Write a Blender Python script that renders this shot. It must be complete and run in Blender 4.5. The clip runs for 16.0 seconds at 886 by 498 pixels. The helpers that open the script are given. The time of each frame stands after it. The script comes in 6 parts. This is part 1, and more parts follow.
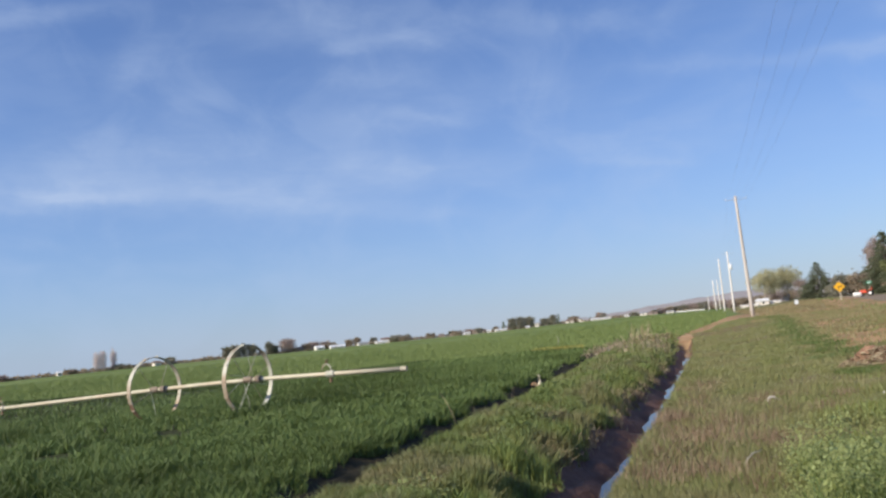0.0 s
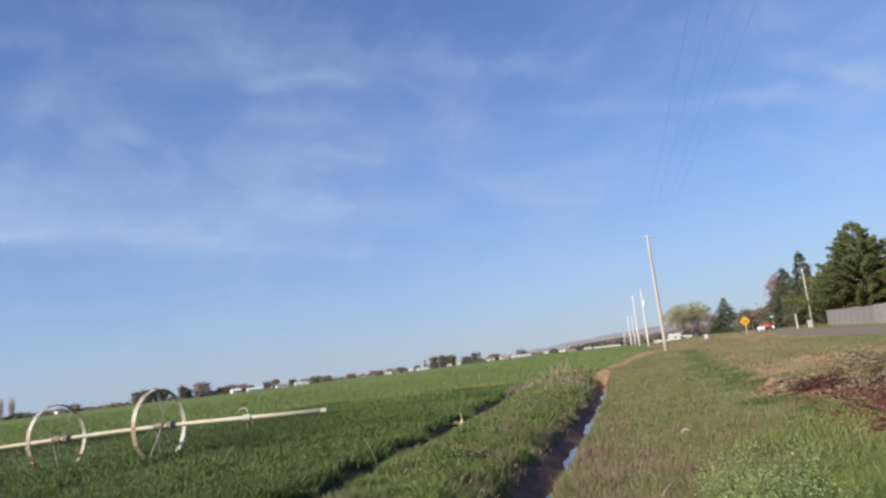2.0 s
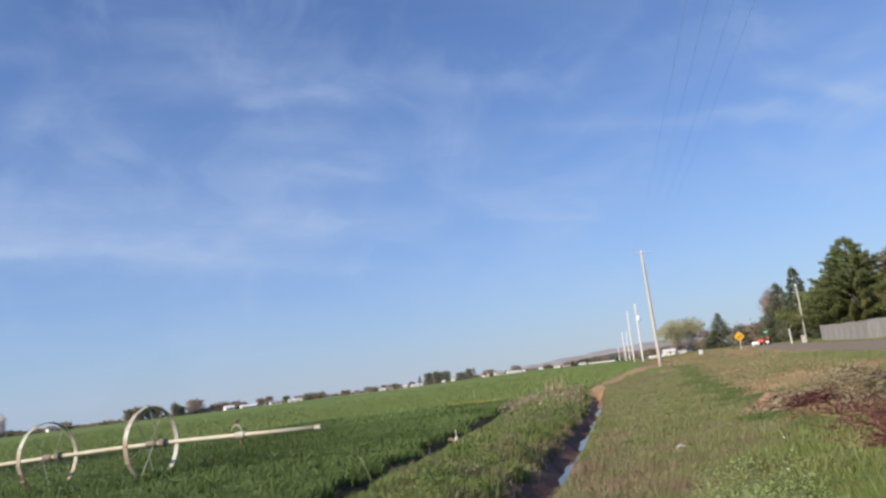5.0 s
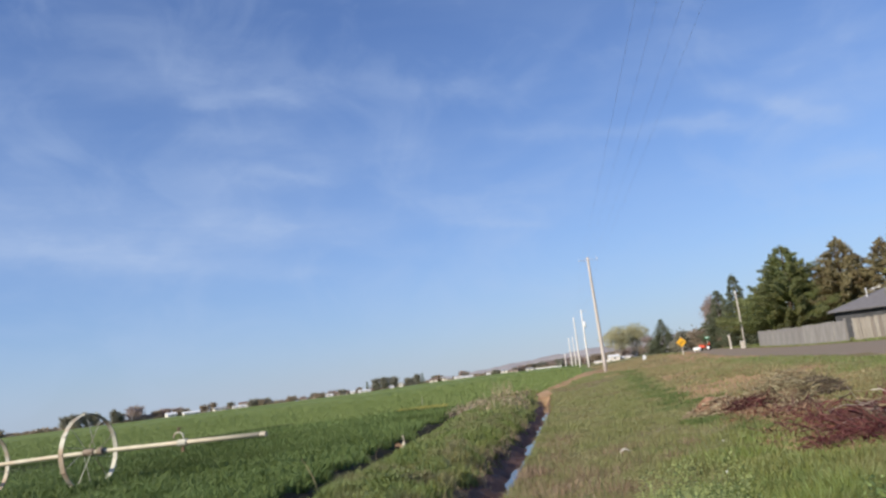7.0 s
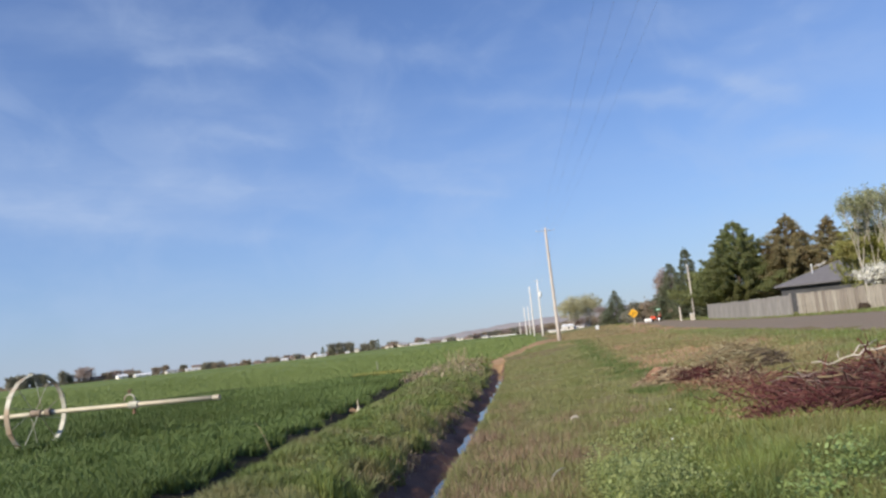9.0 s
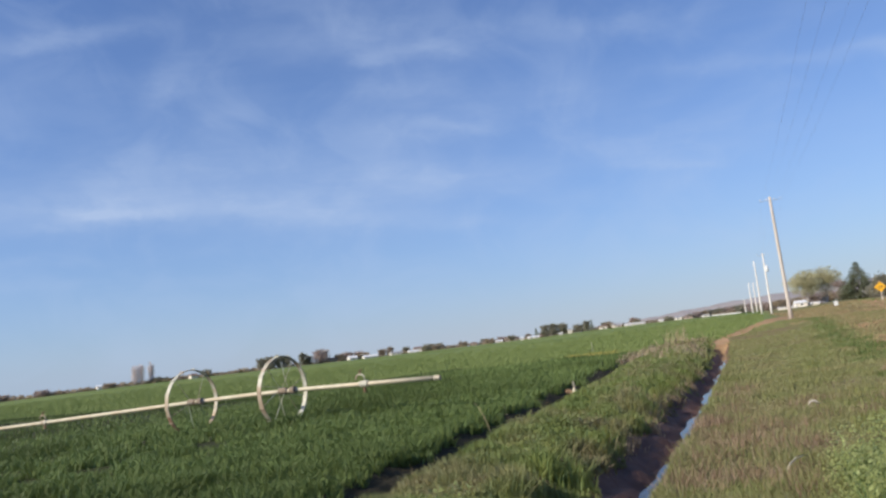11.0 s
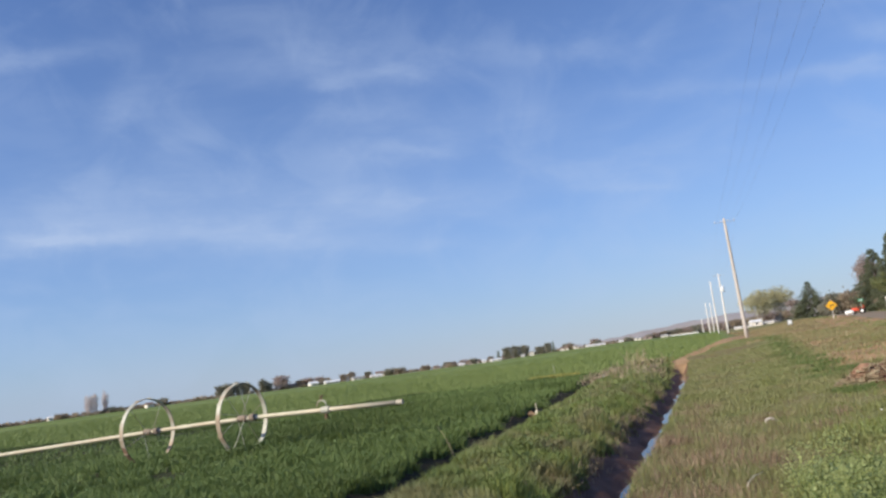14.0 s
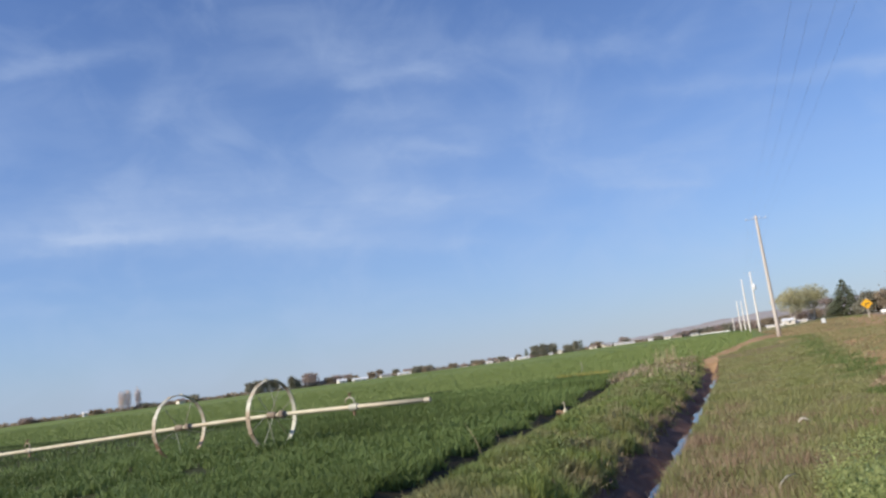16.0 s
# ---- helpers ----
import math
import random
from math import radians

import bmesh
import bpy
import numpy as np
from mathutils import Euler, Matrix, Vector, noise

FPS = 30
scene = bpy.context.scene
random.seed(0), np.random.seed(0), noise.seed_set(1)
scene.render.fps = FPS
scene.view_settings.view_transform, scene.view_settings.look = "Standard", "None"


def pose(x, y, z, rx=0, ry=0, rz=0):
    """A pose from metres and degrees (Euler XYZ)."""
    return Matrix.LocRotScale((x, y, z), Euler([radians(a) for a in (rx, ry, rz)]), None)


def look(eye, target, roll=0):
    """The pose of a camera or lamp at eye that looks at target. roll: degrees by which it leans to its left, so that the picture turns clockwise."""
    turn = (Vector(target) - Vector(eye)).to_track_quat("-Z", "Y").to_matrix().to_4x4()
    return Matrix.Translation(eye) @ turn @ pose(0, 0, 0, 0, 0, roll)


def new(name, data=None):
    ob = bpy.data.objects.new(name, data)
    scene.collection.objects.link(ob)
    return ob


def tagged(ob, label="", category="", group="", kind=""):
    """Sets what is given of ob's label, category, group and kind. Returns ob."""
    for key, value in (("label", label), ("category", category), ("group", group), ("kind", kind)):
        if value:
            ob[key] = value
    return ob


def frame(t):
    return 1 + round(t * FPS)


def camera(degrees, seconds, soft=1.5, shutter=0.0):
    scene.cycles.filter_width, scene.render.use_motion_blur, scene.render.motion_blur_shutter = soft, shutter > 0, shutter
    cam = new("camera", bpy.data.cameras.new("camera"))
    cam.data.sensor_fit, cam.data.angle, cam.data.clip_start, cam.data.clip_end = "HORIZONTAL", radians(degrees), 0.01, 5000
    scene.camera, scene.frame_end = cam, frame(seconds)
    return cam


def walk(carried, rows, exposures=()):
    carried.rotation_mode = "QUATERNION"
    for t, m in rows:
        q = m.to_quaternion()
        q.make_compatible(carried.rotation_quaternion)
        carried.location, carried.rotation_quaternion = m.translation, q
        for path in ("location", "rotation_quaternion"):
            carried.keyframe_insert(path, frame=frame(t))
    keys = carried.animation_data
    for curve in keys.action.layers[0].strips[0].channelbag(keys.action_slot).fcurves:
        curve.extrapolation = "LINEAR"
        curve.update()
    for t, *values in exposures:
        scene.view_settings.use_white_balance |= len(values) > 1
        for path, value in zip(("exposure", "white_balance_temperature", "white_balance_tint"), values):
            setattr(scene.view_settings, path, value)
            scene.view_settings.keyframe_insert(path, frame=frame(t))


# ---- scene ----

# Camera: a hand-held camera at eye height that only turns. y runs along the ditch, z = 0 is the field.
EYE = 1.65
cam = camera(61.2, 16.0, soft=2.6)
TURNS = [
    (0, 96.46, 5.12, 17.69), (0.5, 98.52, 5.74, 15.05), (1, 97.75, 6.59, 13.57), (1.5, 97.06, 6.32, 12.57),
    (2, 98.82, 6.17, 11.73), (2.5, 99.20, 5.56, 11.75), (3, 98.66, 5.09, 12.15), (5.3, 100.65, 6.83, 10.89),
    (5.5, 101.31, 7.12, 10.50), (6, 101.23, 7.14, 9.15), (6.5, 100.40, 6.45, 7.37), (7, 99.95, 6.47, 7.37),
    (7.5, 99.48, 6.21, 6.54), (8, 99.43, 6.65, 6.10), (8.5, 97.12, 5.70, 4.83), (9, 97.10, 5.53, 4.00),
    (9.5, 97.35, 6.88, 8.48), (10, 96.69, 6.30, 17.65), (10.2, 96.81, 6.50, 19.76), (12.3, 98.19, 5.59, 20.57),
    (12.5, 98.78, 5.54, 22.15), (13, 100.13, 5.69, 19.24), (13.5, 99.63, 7.15, 17.18), (14, 98.79, 6.97, 17.30),
    (14.5, 100.24, 6.53, 16.98), (15, 100.75, 6.86, 17.19), (15.5, 99.87, 6.78, 18.23), (16, 98.88, 6.75, 19.40),
]
walk(cam, [(t, pose(0, 0, EYE, a, b, c)) for t, a, b, c in TURNS], exposures=((0, 0.30), (16, 0.30)))

# ---- light: low sun from the side of the field, blue sky with thin cirrus ----
SUN_EL, SUN_FROM = radians(30), radians(-137)      # elevation; compass bearing from +y towards +x
world = bpy.data.worlds.new("sky")
scene.world = world
world.use_nodes = True
wt = world.node_tree
wt.nodes.clear()


def wmath(op, a, b=None, c=None):
    n = wt.nodes.new("ShaderNodeMath")
    n.operation = op
    for i, x in enumerate((a, b, c)):
        if x is None:
            continue
        if isinstance(x, (int, float)):
            n.inputs[i].default_value = x
        else:
            wt.links.new(x, n.inputs[i])
    return n.outputs[0]


sky = wt.nodes.new("ShaderNodeTexSky")
sky.sky_type = "NISHITA"
sky.sun_disc = False
sky.sun_elevation = SUN_EL
sky.sun_rotation = SUN_FROM
sky.air_density, sky.dust_density, sky.ozone_density = 1.0, 0.3, 2.5
coord = wt.nodes.new("ShaderNodeTexCoord")
split = wt.nodes.new("ShaderNodeSeparateXYZ")
wt.links.new(coord.outputs["Generated"], split.inputs[0])
bear = wmath("MULTIPLY", wmath("ARCTAN2", split.outputs[0], split.outputs[1]), 57.29578)
elev = wmath("MULTIPLY", wmath("ARCSINE", split.outputs[2]), 57.29578)
comb = wt.nodes.new("ShaderNodeCombineXYZ")
wt.links.new(bear, comb.inputs[0])
wt.links.new(elev, comb.inputs[1])


def cirrus(sx, sy, turn, scale, detail, lo, hi, seed):
    mp = wt.nodes.new("ShaderNodeMapping")
    mp.inputs["Scale"].default_value = (sx, sy, 1)
    mp.inputs["Rotation"].default_value = (0, 0, radians(turn))
    mp.inputs["Location"].default_value = (seed, seed * 1.7, seed)
    wt.links.new(comb.outputs[0], mp.inputs[0])
    nz = wt.nodes.new("ShaderNodeTexNoise")
    nz.inputs["Scale"].default_value = scale
    nz.inputs["Detail"].default_value = detail
    nz.inputs["Roughness"].default_value = 0.55
    nz.inputs["Distortion"].default_value = 0.6
    wt.links.new(mp.outputs[0], nz.inputs["Vector"])
    mr = wt.nodes.new("ShaderNodeMapRange")
    mr.interpolation_type = "SMOOTHSTEP"
    mr.inputs[1].default_value, mr.inputs[2].default_value = lo, hi
    wt.links.new(nz.outputs["Fac"], mr.inputs[0])
    return mr.outputs[0]


def warped(amount, scale, seed):
    """Bearing and elevation pushed about by noise, so that cloud edges fray."""
    mp = wt.nodes.new("ShaderNodeMapping")
    mp.inputs["Location"].default_value = (seed, seed * 0.7, seed * 1.3)
    mp.inputs["Scale"].default_value = (0.6, 1.0, 1.0)
    wt.links.new(comb.outputs[0], mp.inputs[0])
    nz = wt.nodes.new("ShaderNodeTexNoise")
    nz.inputs["Scale"].default_value, nz.inputs["Detail"].default_value, nz.inputs["Roughness"].default_value = scale, 5, 0.6
    wt.links.new(mp.outputs[0], nz.inputs["Vector"])
    off = wt.nodes.new("ShaderNodeVectorMath")
    off.operation = "SUBTRACT"
    wt.links.new(nz.outputs["Color"], off.inputs[0])
    off.inputs[1].default_value = (0.5, 0.5, 0.5)
    big = wt.nodes.new("ShaderNodeVectorMath")
    big.operation = "MULTIPLY_ADD"
    wt.links.new(off.outputs[0], big.inputs[0])
    big.inputs[1].default_value = (amount * 2.2, amount, 0)
    wt.links.new(comb.outputs[0], big.inputs[2])
    return big.outputs[0]


place = warped(1.9, 0.42, 4.4)
STROKES = []


def stroke(a0, e0, a1, e1, up, down, amount):
    """One brush of cirrus from bearing and elevation to another, soft by up degrees above it and down below."""
    ca, ce = (a0 + a1) / 2, (e0 + e1) / 2
    ln = math.hypot(a1 - a0, e1 - e0)
    u = ((a1 - a0) / ln, (e1 - e0) / ln)
    n = (-u[1], u[0]) if u[0] >= 0 else (u[1], -u[0])

    def dot(v):
        d = wt.nodes.new("ShaderNodeVectorMath")
        d.operation = "DOT_PRODUCT"
        wt.links.new(place, d.inputs[0])
        d.inputs[1].default_value = (v[0], v[1], 0)
        return wmath("SUBTRACT", d.outputs["Value"], v[0] * ca + v[1] * ce)

    along = wmath("MULTIPLY", wmath("MAXIMUM", wmath("SUBTRACT", wmath("ABSOLUTE", dot(u)), ln * 0.38), 0.0), 1 / (0.26 * ln + 0.9 * up))
    off = dot(n)
    across = wmath("MAXIMUM", wmath("MULTIPLY", off, 1 / up), wmath("MULTIPLY", off, -1 / down))
    r2 = wmath("ADD", wmath("MULTIPLY", along, along), wmath("MULTIPLY", across, across))
    STROKES.append(wmath("MULTIPLY", wmath("EXPONENT", wmath("MULTIPLY", r2, -1.0)), amount))


veil = cirrus(0.05, 0.16, 6, 1.0, 6, 0.35, 0.75, 3.1)
wisp = cirrus(0.06, 0.36, 8, 1.2, 6, 0.42, 0.76, 7.7)
fine = cirrus(0.22, 0.50, 14, 1.3, 5, 0.42, 0.72, 1.3)
stroke(-45.7, 11.2, -40.4, 11.3, 0.62, 0.41, 0.40)
stroke(-51.6, 10.5, -45.0, 11.1, 0.95, 0.50, 0.24)
stroke(-54.2, 12.0, -43.8, 11.8, 2.94, 1.18, 0.30)
stroke(-43.4, 11.8, -30.9, 11.1, 2.52, 0.92, 0.28)
stroke(-36.7, 12.0, -20.3, 11.8, 2.31, 1.89, 0.30)
stroke(-27.3, 12.8, -20.6, 12.5, 1.09, 0.92, 0.18)
stroke(-19.3, 12.7, -11.4, 12.2, 1.26, 1.05, 0.26)
stroke(-14.2, 11.0, -8.3, 9.9, 0.84, 0.71, 0.22)
stroke(-30.9, 10.5, -16.2, 8.9, 1.09, 0.59, 0.24)
stroke(-50.3, 6.8, -45.5, 6.8, 0.53, 0.50, 0.14)
stroke(-52.3, 8.2, -44.7, 8.2, 0.53, 0.46, 0.12)
stroke(-51.9, 22.2, -45.4, 23.2, 0.74, 0.50, 0.20)
stroke(-46.9, 23.2, -40.2, 24.4, 0.84, 0.60, 0.20)
stroke(-27.3, 22.8, -14.6, 22.3, 1.76, 1.09, 0.20)
stroke(-24.2, 22.1, -22.1, 22.1, 0.74, 0.50, 0.29)
stroke(-20.1, 22.2, -16.9, 22.2, 0.84, 0.71, 0.32)
stroke(-23.9, 19.9, -18.1, 19.7, 0.95, 0.80, 0.20)
stroke(-22.9, 16.6, -15.3, 16.3, 0.95, 1.01, 0.20)
stroke(-18.9, 16.7, -14.9, 15.9, 0.47, 0.41, 0.24)
stroke(-40.0, 19.6, -38.0, 21.8, 1.26, 1.26, 0.22)
stroke(-35.9, 17.8, -32.9, 19.2, 1.43, 1.43, 0.16)
stroke(-17.4, 18.1, -6.5, 17.1, 1.89, 1.68, 0.20)
stroke(-41.4, 14.6, -21.7, 15.3, 2.10, 1.68, 0.18)
stroke(-3.5, 11.6, 1.1, 10.7, 0.43, 0.35, 0.24)
stroke(-1.8, 9.8, -0.4, 9.8, 0.62, 0.50, 0.16)
stroke(-6.2, 12.9, 2.4, 11.8, 1.68, 1.26, 0.12)
stroke(15.9, 18.1, 20.6, 15.8, 0.84, 0.80, 0.26)
stroke(19.5, 15.8, 22.7, 14.5, 0.84, 0.59, 0.32)
stroke(-0.1, 18.0, 13.5, 16.1, 0.62, 0.60, 0.22)
stroke(13.5, 16.1, 18.9, 14.5, 0.74, 0.60, 0.27)
stroke(19.5, 18.4, 25.3, 19.6, 0.74, 0.71, 0.22)
stroke(22.6, 11.4, 28.2, 9.8, 1.09, 0.92, 0.29)
stroke(21.1, 11.3, 24.0, 11.3, 0.74, 0.71, 0.22)
stroke(22.6, 16.5, 29.0, 15.3, 2.10, 1.68, 0.24)
stroke(1.5, 20.5, 5.8, 24.3, 0.95, 0.91, 0.10)
stroke(-10.0, 22.8, -1.1, 21.1, 0.92, 0.76, 0.14)
stroke(11.3, 21.2, 18.3, 20.6, 1.68, 1.26, 0.10)
stroke(-1.3, 16.0, 8.0, 19.4, 0.92, 0.92, 0.12)
stroke(-6.4, 13.4, 10.9, 11.9, 2.10, 1.68, 0.14)
stroke(-33.1, 23.9, -22.7, 24.4, 2.52, 1.68, 0.14)
streaks = STROKES[0]
for one in STROKES[1:]:
    streaks = wmath("ADD", streaks, one)
mottle = cirrus(0.15, 0.19, 25, 1.0, 5, 0.40, 0.72, 11.3)
thread = cirrus(0.10, 0.85, -7, 1.0, 6, 0.34, 0.70, 5.2)
grain = wmath("ADD", wmath("ADD", wmath("MULTIPLY", wisp, 0.25), wmath("MULTIPLY", fine, 0.28)), wmath("MULTIPLY", thread, 0.16))
cover = wmath("ADD", wmath("MULTIPLY", streaks, wmath("ADD", grain, 0.60)), wmath("MULTIPLY", veil, 0.10))
cover = wmath("ADD", cover, wmath("MULTIPLY", mottle, 0.20))
haze = wmath("MULTIPLY", wmath("EXPONENT", wmath("MULTIPLY", wmath("MAXIMUM", elev, 0), -0.07)), 0.70)
haze_low = wmath("MULTIPLY", wmath("EXPONENT", wmath("MULTIPLY", wmath("MAXIMUM", elev, 0), -0.30)), 0.62)
side_haze = wmath("MINIMUM", wmath("MAXIMUM", wmath("MULTIPLY_ADD", bear, 0.011, 0.98), 0.42), 1.0)
haze_low = wmath("MULTIPLY", haze_low, side_haze)
cover = wmath("MINIMUM", wmath("MULTIPLY", cover, 0.80), 0.75)
tone = wt.nodes.new("ShaderNodeMix")
tone.data_type, tone.blend_type = "RGBA", "MULTIPLY"
tone.inputs[0].default_value = 1.0
wt.links.new(sky.outputs[0], tone.inputs[6])
tone.inputs[7].default_value = (0.81, 0.97, 1.38, 1)
low_sky = wt.nodes.new("ShaderNodeMix")
low_sky.data_type = "RGBA"
wt.links.new(haze, low_sky.inputs[0])
wt.links.new(tone.outputs[2], low_sky.inputs[6])
side_tint = wt.nodes.new("ShaderNodeMix")
side_tint.data_type = "RGBA"
wt.links.new(wmath("MINIMUM", wmath("MAXIMUM", wmath("MULTIPLY_ADD", bear, 0.03, 0.45), 0), 1), side_tint.inputs[0])
side_tint.inputs[6].default_value, side_tint.inputs[7].default_value = (2.62, 4.03, 6.25, 1), (3.02, 4.46, 5.85, 1)
wt.links.new(side_tint.outputs[2], low_sky.inputs[7])
ground_haze = wt.nodes.new("ShaderNodeMix")
ground_haze.data_type = "RGBA"
wt.links.new(haze_low, ground_haze.inputs[0])
wt.links.new(low_sky.outputs[2], ground_haze.inputs[6])
ground_haze.inputs[7].default_value = (5.35, 5.6, 5.85, 1)
mixc = wt.nodes.new("ShaderNodeMix")
mixc.data_type = "RGBA"
wt.links.new(cover, mixc.inputs[0])
wt.links.new(ground_haze.outputs[2], mixc.inputs[6])
mixc.inputs[7].default_value = (4.5, 5.6, 7.7, 1)
bg = wt.nodes.new("ShaderNodeBackground")
bg.inputs[1].default_value = 0.087
wt.links.new(mixc.outputs[2], bg.inputs[0])
wout = wt.nodes.new("ShaderNodeOutputWorld")
wt.links.new(bg.outputs[0], wout.inputs[0])

sun_data = bpy.data.lights.new("sun", "SUN")
sun_data.energy, sun_data.angle, sun_data.color = 4.8, radians(0.6), (1.0, 0.91, 0.77)
sun = new("sun", sun_data)
sx, sy, sz = math.sin(SUN_FROM) * math.cos(SUN_EL), math.cos(SUN_FROM) * math.cos(SUN_EL), math.sin(SUN_EL)
sun.matrix_world = look((sx * 100, sy * 100, sz * 100), (0, 0, 0))


# ---- materials ----
def material(name, colors, scale=8.0, rough=0.8, metal=0.0, bump=0.0, bump_scale=60.0, island=0.0, objrand=0.0, translucent=0.0,
             stretch=(1, 1, 1), stain=None, stain_scale=0.6, stain_amount=0.0, spec=0.3):
    """Base colour from noise between two colours, larger stains, bump, and random variation per island or object."""
    m = bpy.data.materials.new(name)
    m.use_nodes = True
    t = m.node_tree
    b = t.nodes["Principled BSDF"]
    b.inputs["Roughness"].default_value = rough
    b.inputs["Metallic"].default_value = metal
    b.inputs["Specular IOR Level"].default_value = spec
    tc = t.nodes.new("ShaderNodeTexCoord")
    mp = t.nodes.new("ShaderNodeMapping")
    mp.inputs["Scale"].default_value = stretch
    t.links.new(tc.outputs["Object"], mp.inputs[0])
    nz = t.nodes.new("ShaderNodeTexNoise")
    nz.inputs["Scale"].default_value, nz.inputs["Detail"].default_value = scale, 6
    t.links.new(mp.outputs[0], nz.inputs["Vector"])
    ramp = t.nodes.new("ShaderNodeValToRGB")
    ramp.color_ramp.elements[0].position, ramp.color_ramp.elements[1].position = 0.32, 0.68
    ramp.color_ramp.elements[0].color = (*colors[0], 1)
    ramp.color_ramp.elements[1].color = (*colors[1], 1)
    t.links.new(nz.outputs["Fac"], ramp.inputs[0])
    col = ramp.outputs[0]
    if stain:
        n2 = t.nodes.new("ShaderNodeTexNoise")
        n2.inputs["Scale"].default_value, n2.inputs["Detail"].default_value = stain_scale, 5
        t.links.new(tc.outputs["Object"], n2.inputs["Vector"])
        mr = t.nodes.new("ShaderNodeMapRange")
        mr.interpolation_type = "SMOOTHSTEP"
        mr.inputs[1].default_value, mr.inputs[2].default_value, mr.inputs[4].default_value = 0.42, 0.66, stain_amount
        t.links.new(n2.outputs["Fac"], mr.inputs[0])
        mx = t.nodes.new("ShaderNodeMix")
        mx.data_type = "RGBA"
        t.links.new(mr.outputs[0], mx.inputs[0])
        t.links.new(col, mx.inputs[6])
        mx.inputs[7].default_value = (*stain, 1)
        col = mx.outputs[2]
    if island or objrand:
        hsv = t.nodes.new("ShaderNodeHueSaturation")
        if island:
            src = t.nodes.new("ShaderNodeNewGeometry").outputs["Random Per Island"]
        else:
            src = t.nodes.new("ShaderNodeObjectInfo").outputs["Random"]
        amt = island or objrand
        for socket, lo, hi in (("Value", 1 - amt, 1 + amt), ("Hue", 0.5 - 0.05 * amt, 0.5 + 0.05 * amt), ("Saturation", 1 + 0.3 * amt, 1 - 0.3 * amt)):
            mr = t.nodes.new("ShaderNodeMapRange")
            mr.inputs[3].default_value, mr.inputs[4].default_value = lo, hi
            t.links.new(src, mr.inputs[0])
            t.links.new(mr.outputs[0], hsv.inputs[socket])
        t.links.new(col, hsv.inputs["Color"])
        col = hsv.outputs[0]
    t.links.new(col, b.inputs["Base Color"])
    if bump:
        n3 = t.nodes.new("ShaderNodeTexNoise")
        n3.inputs["Scale"].default_value, n3.inputs["Detail"].default_value = bump_scale, 6
        t.links.new(mp.outputs[0], n3.inputs["Vector"])
        bp = t.nodes.new("ShaderNodeBump")
        bp.inputs["Strength"].default_value, bp.inputs["Distance"].default_value = bump, 0.05
        t.links.new(n3.outputs["Fac"], bp.inputs["Height"])
        t.links.new(bp.outputs[0], b.inputs["Normal"])
    if translucent:
        tr = t.nodes.new("ShaderNodeBsdfTranslucent")
        t.links.new(col, tr.inputs[0])
        ms = t.nodes.new("ShaderNodeMixShader")
        ms.inputs[0].default_value = translucent
        t.links.new(b.outputs[0], ms.inputs[1])
        t.links.new(tr.outputs[0], ms.inputs[2])
        t.links.new(ms.outputs[0], t.nodes["Material Output"].inputs[0])
    return m


M_CROP = material("crop_blade", ((0.114, 0.163, 0.045), (0.156, 0.214, 0.064)), 0.35, 0.6, island=0.22, translucent=0.25,
                  stain=(0.060, 0.088, 0.018), stain_scale=0.12, stain_amount=0.8)
M_GRASS = material("grass_blade", ((0.202, 0.218, 0.074), (0.262, 0.262, 0.112)), 0.7, 0.6, island=0.26, translucent=0.3,
                   stain=(0.275, 0.214, 0.128), stain_scale=0.55, stain_amount=0.46)
M_VERGE = material("verge_blade", ((0.162, 0.212, 0.058), (0.225, 0.264, 0.086)), 0.9, 0.6, island=0.35, translucent=0.35,
                   stain=(0.275, 0.222, 0.128), stain_scale=0.8, stain_amount=0.70)
M_LUSH = material("lush_blade", ((0.182, 0.232, 0.056), (0.240, 0.278, 0.082)), 1.2, 0.55, island=0.4, translucent=0.3,
                  stain=(0.240, 0.205, 0.095), stain_scale=0.8, stain_amount=0.6)
M_LUSH_DARK = material("dark_grass_blade", ((0.105, 0.150, 0.042), (0.150, 0.190, 0.062)), 1.2, 0.6, island=0.3, translucent=0.3)
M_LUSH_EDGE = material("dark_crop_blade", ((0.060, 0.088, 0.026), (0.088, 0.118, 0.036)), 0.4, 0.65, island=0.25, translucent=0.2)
M_WEED = material("weed_leaf", ((0.430, 0.480, 0.180), (0.510, 0.550, 0.235)), 3.0, 0.7, island=0.18, translucent=0.6)
M_WEED_TALL = material("tall_weed_leaf", ((0.250, 0.330, 0.105), (0.330, 0.410, 0.150)), 3.0, 0.7, island=0.3, translucent=0.45)
M_STRAW = material("straw", ((0.30, 0.225, 0.135), (0.42, 0.335, 0.215)), 4.0, 0.8, island=0.3, translucent=0.15)
# soil under the near crop, darkened in place of the blades' self-shadow
M_FIELD = material("shaded_field_soil", ((0.030, 0.034, 0.015), (0.050, 0.056, 0.023)), 0.22, 0.9, bump=0.6, bump_scale=5.0,
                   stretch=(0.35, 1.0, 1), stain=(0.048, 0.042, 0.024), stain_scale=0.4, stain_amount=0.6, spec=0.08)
M_FIELD2 = material("far_field", ((0.140, 0.185, 0.056), (0.180, 0.220, 0.076)), 0.12, 0.9, bump=0.5, bump_scale=5.0,
                    stretch=(0.3, 1.0, 1), stain=(0.110, 0.155, 0.038), stain_scale=0.03, stain_amount=0.7, spec=0.08)
M_CROP2 = material("far_crop_blade", ((0.158, 0.208, 0.062), (0.205, 0.250, 0.084)), 0.2, 0.6, island=0.15, translucent=0.25)
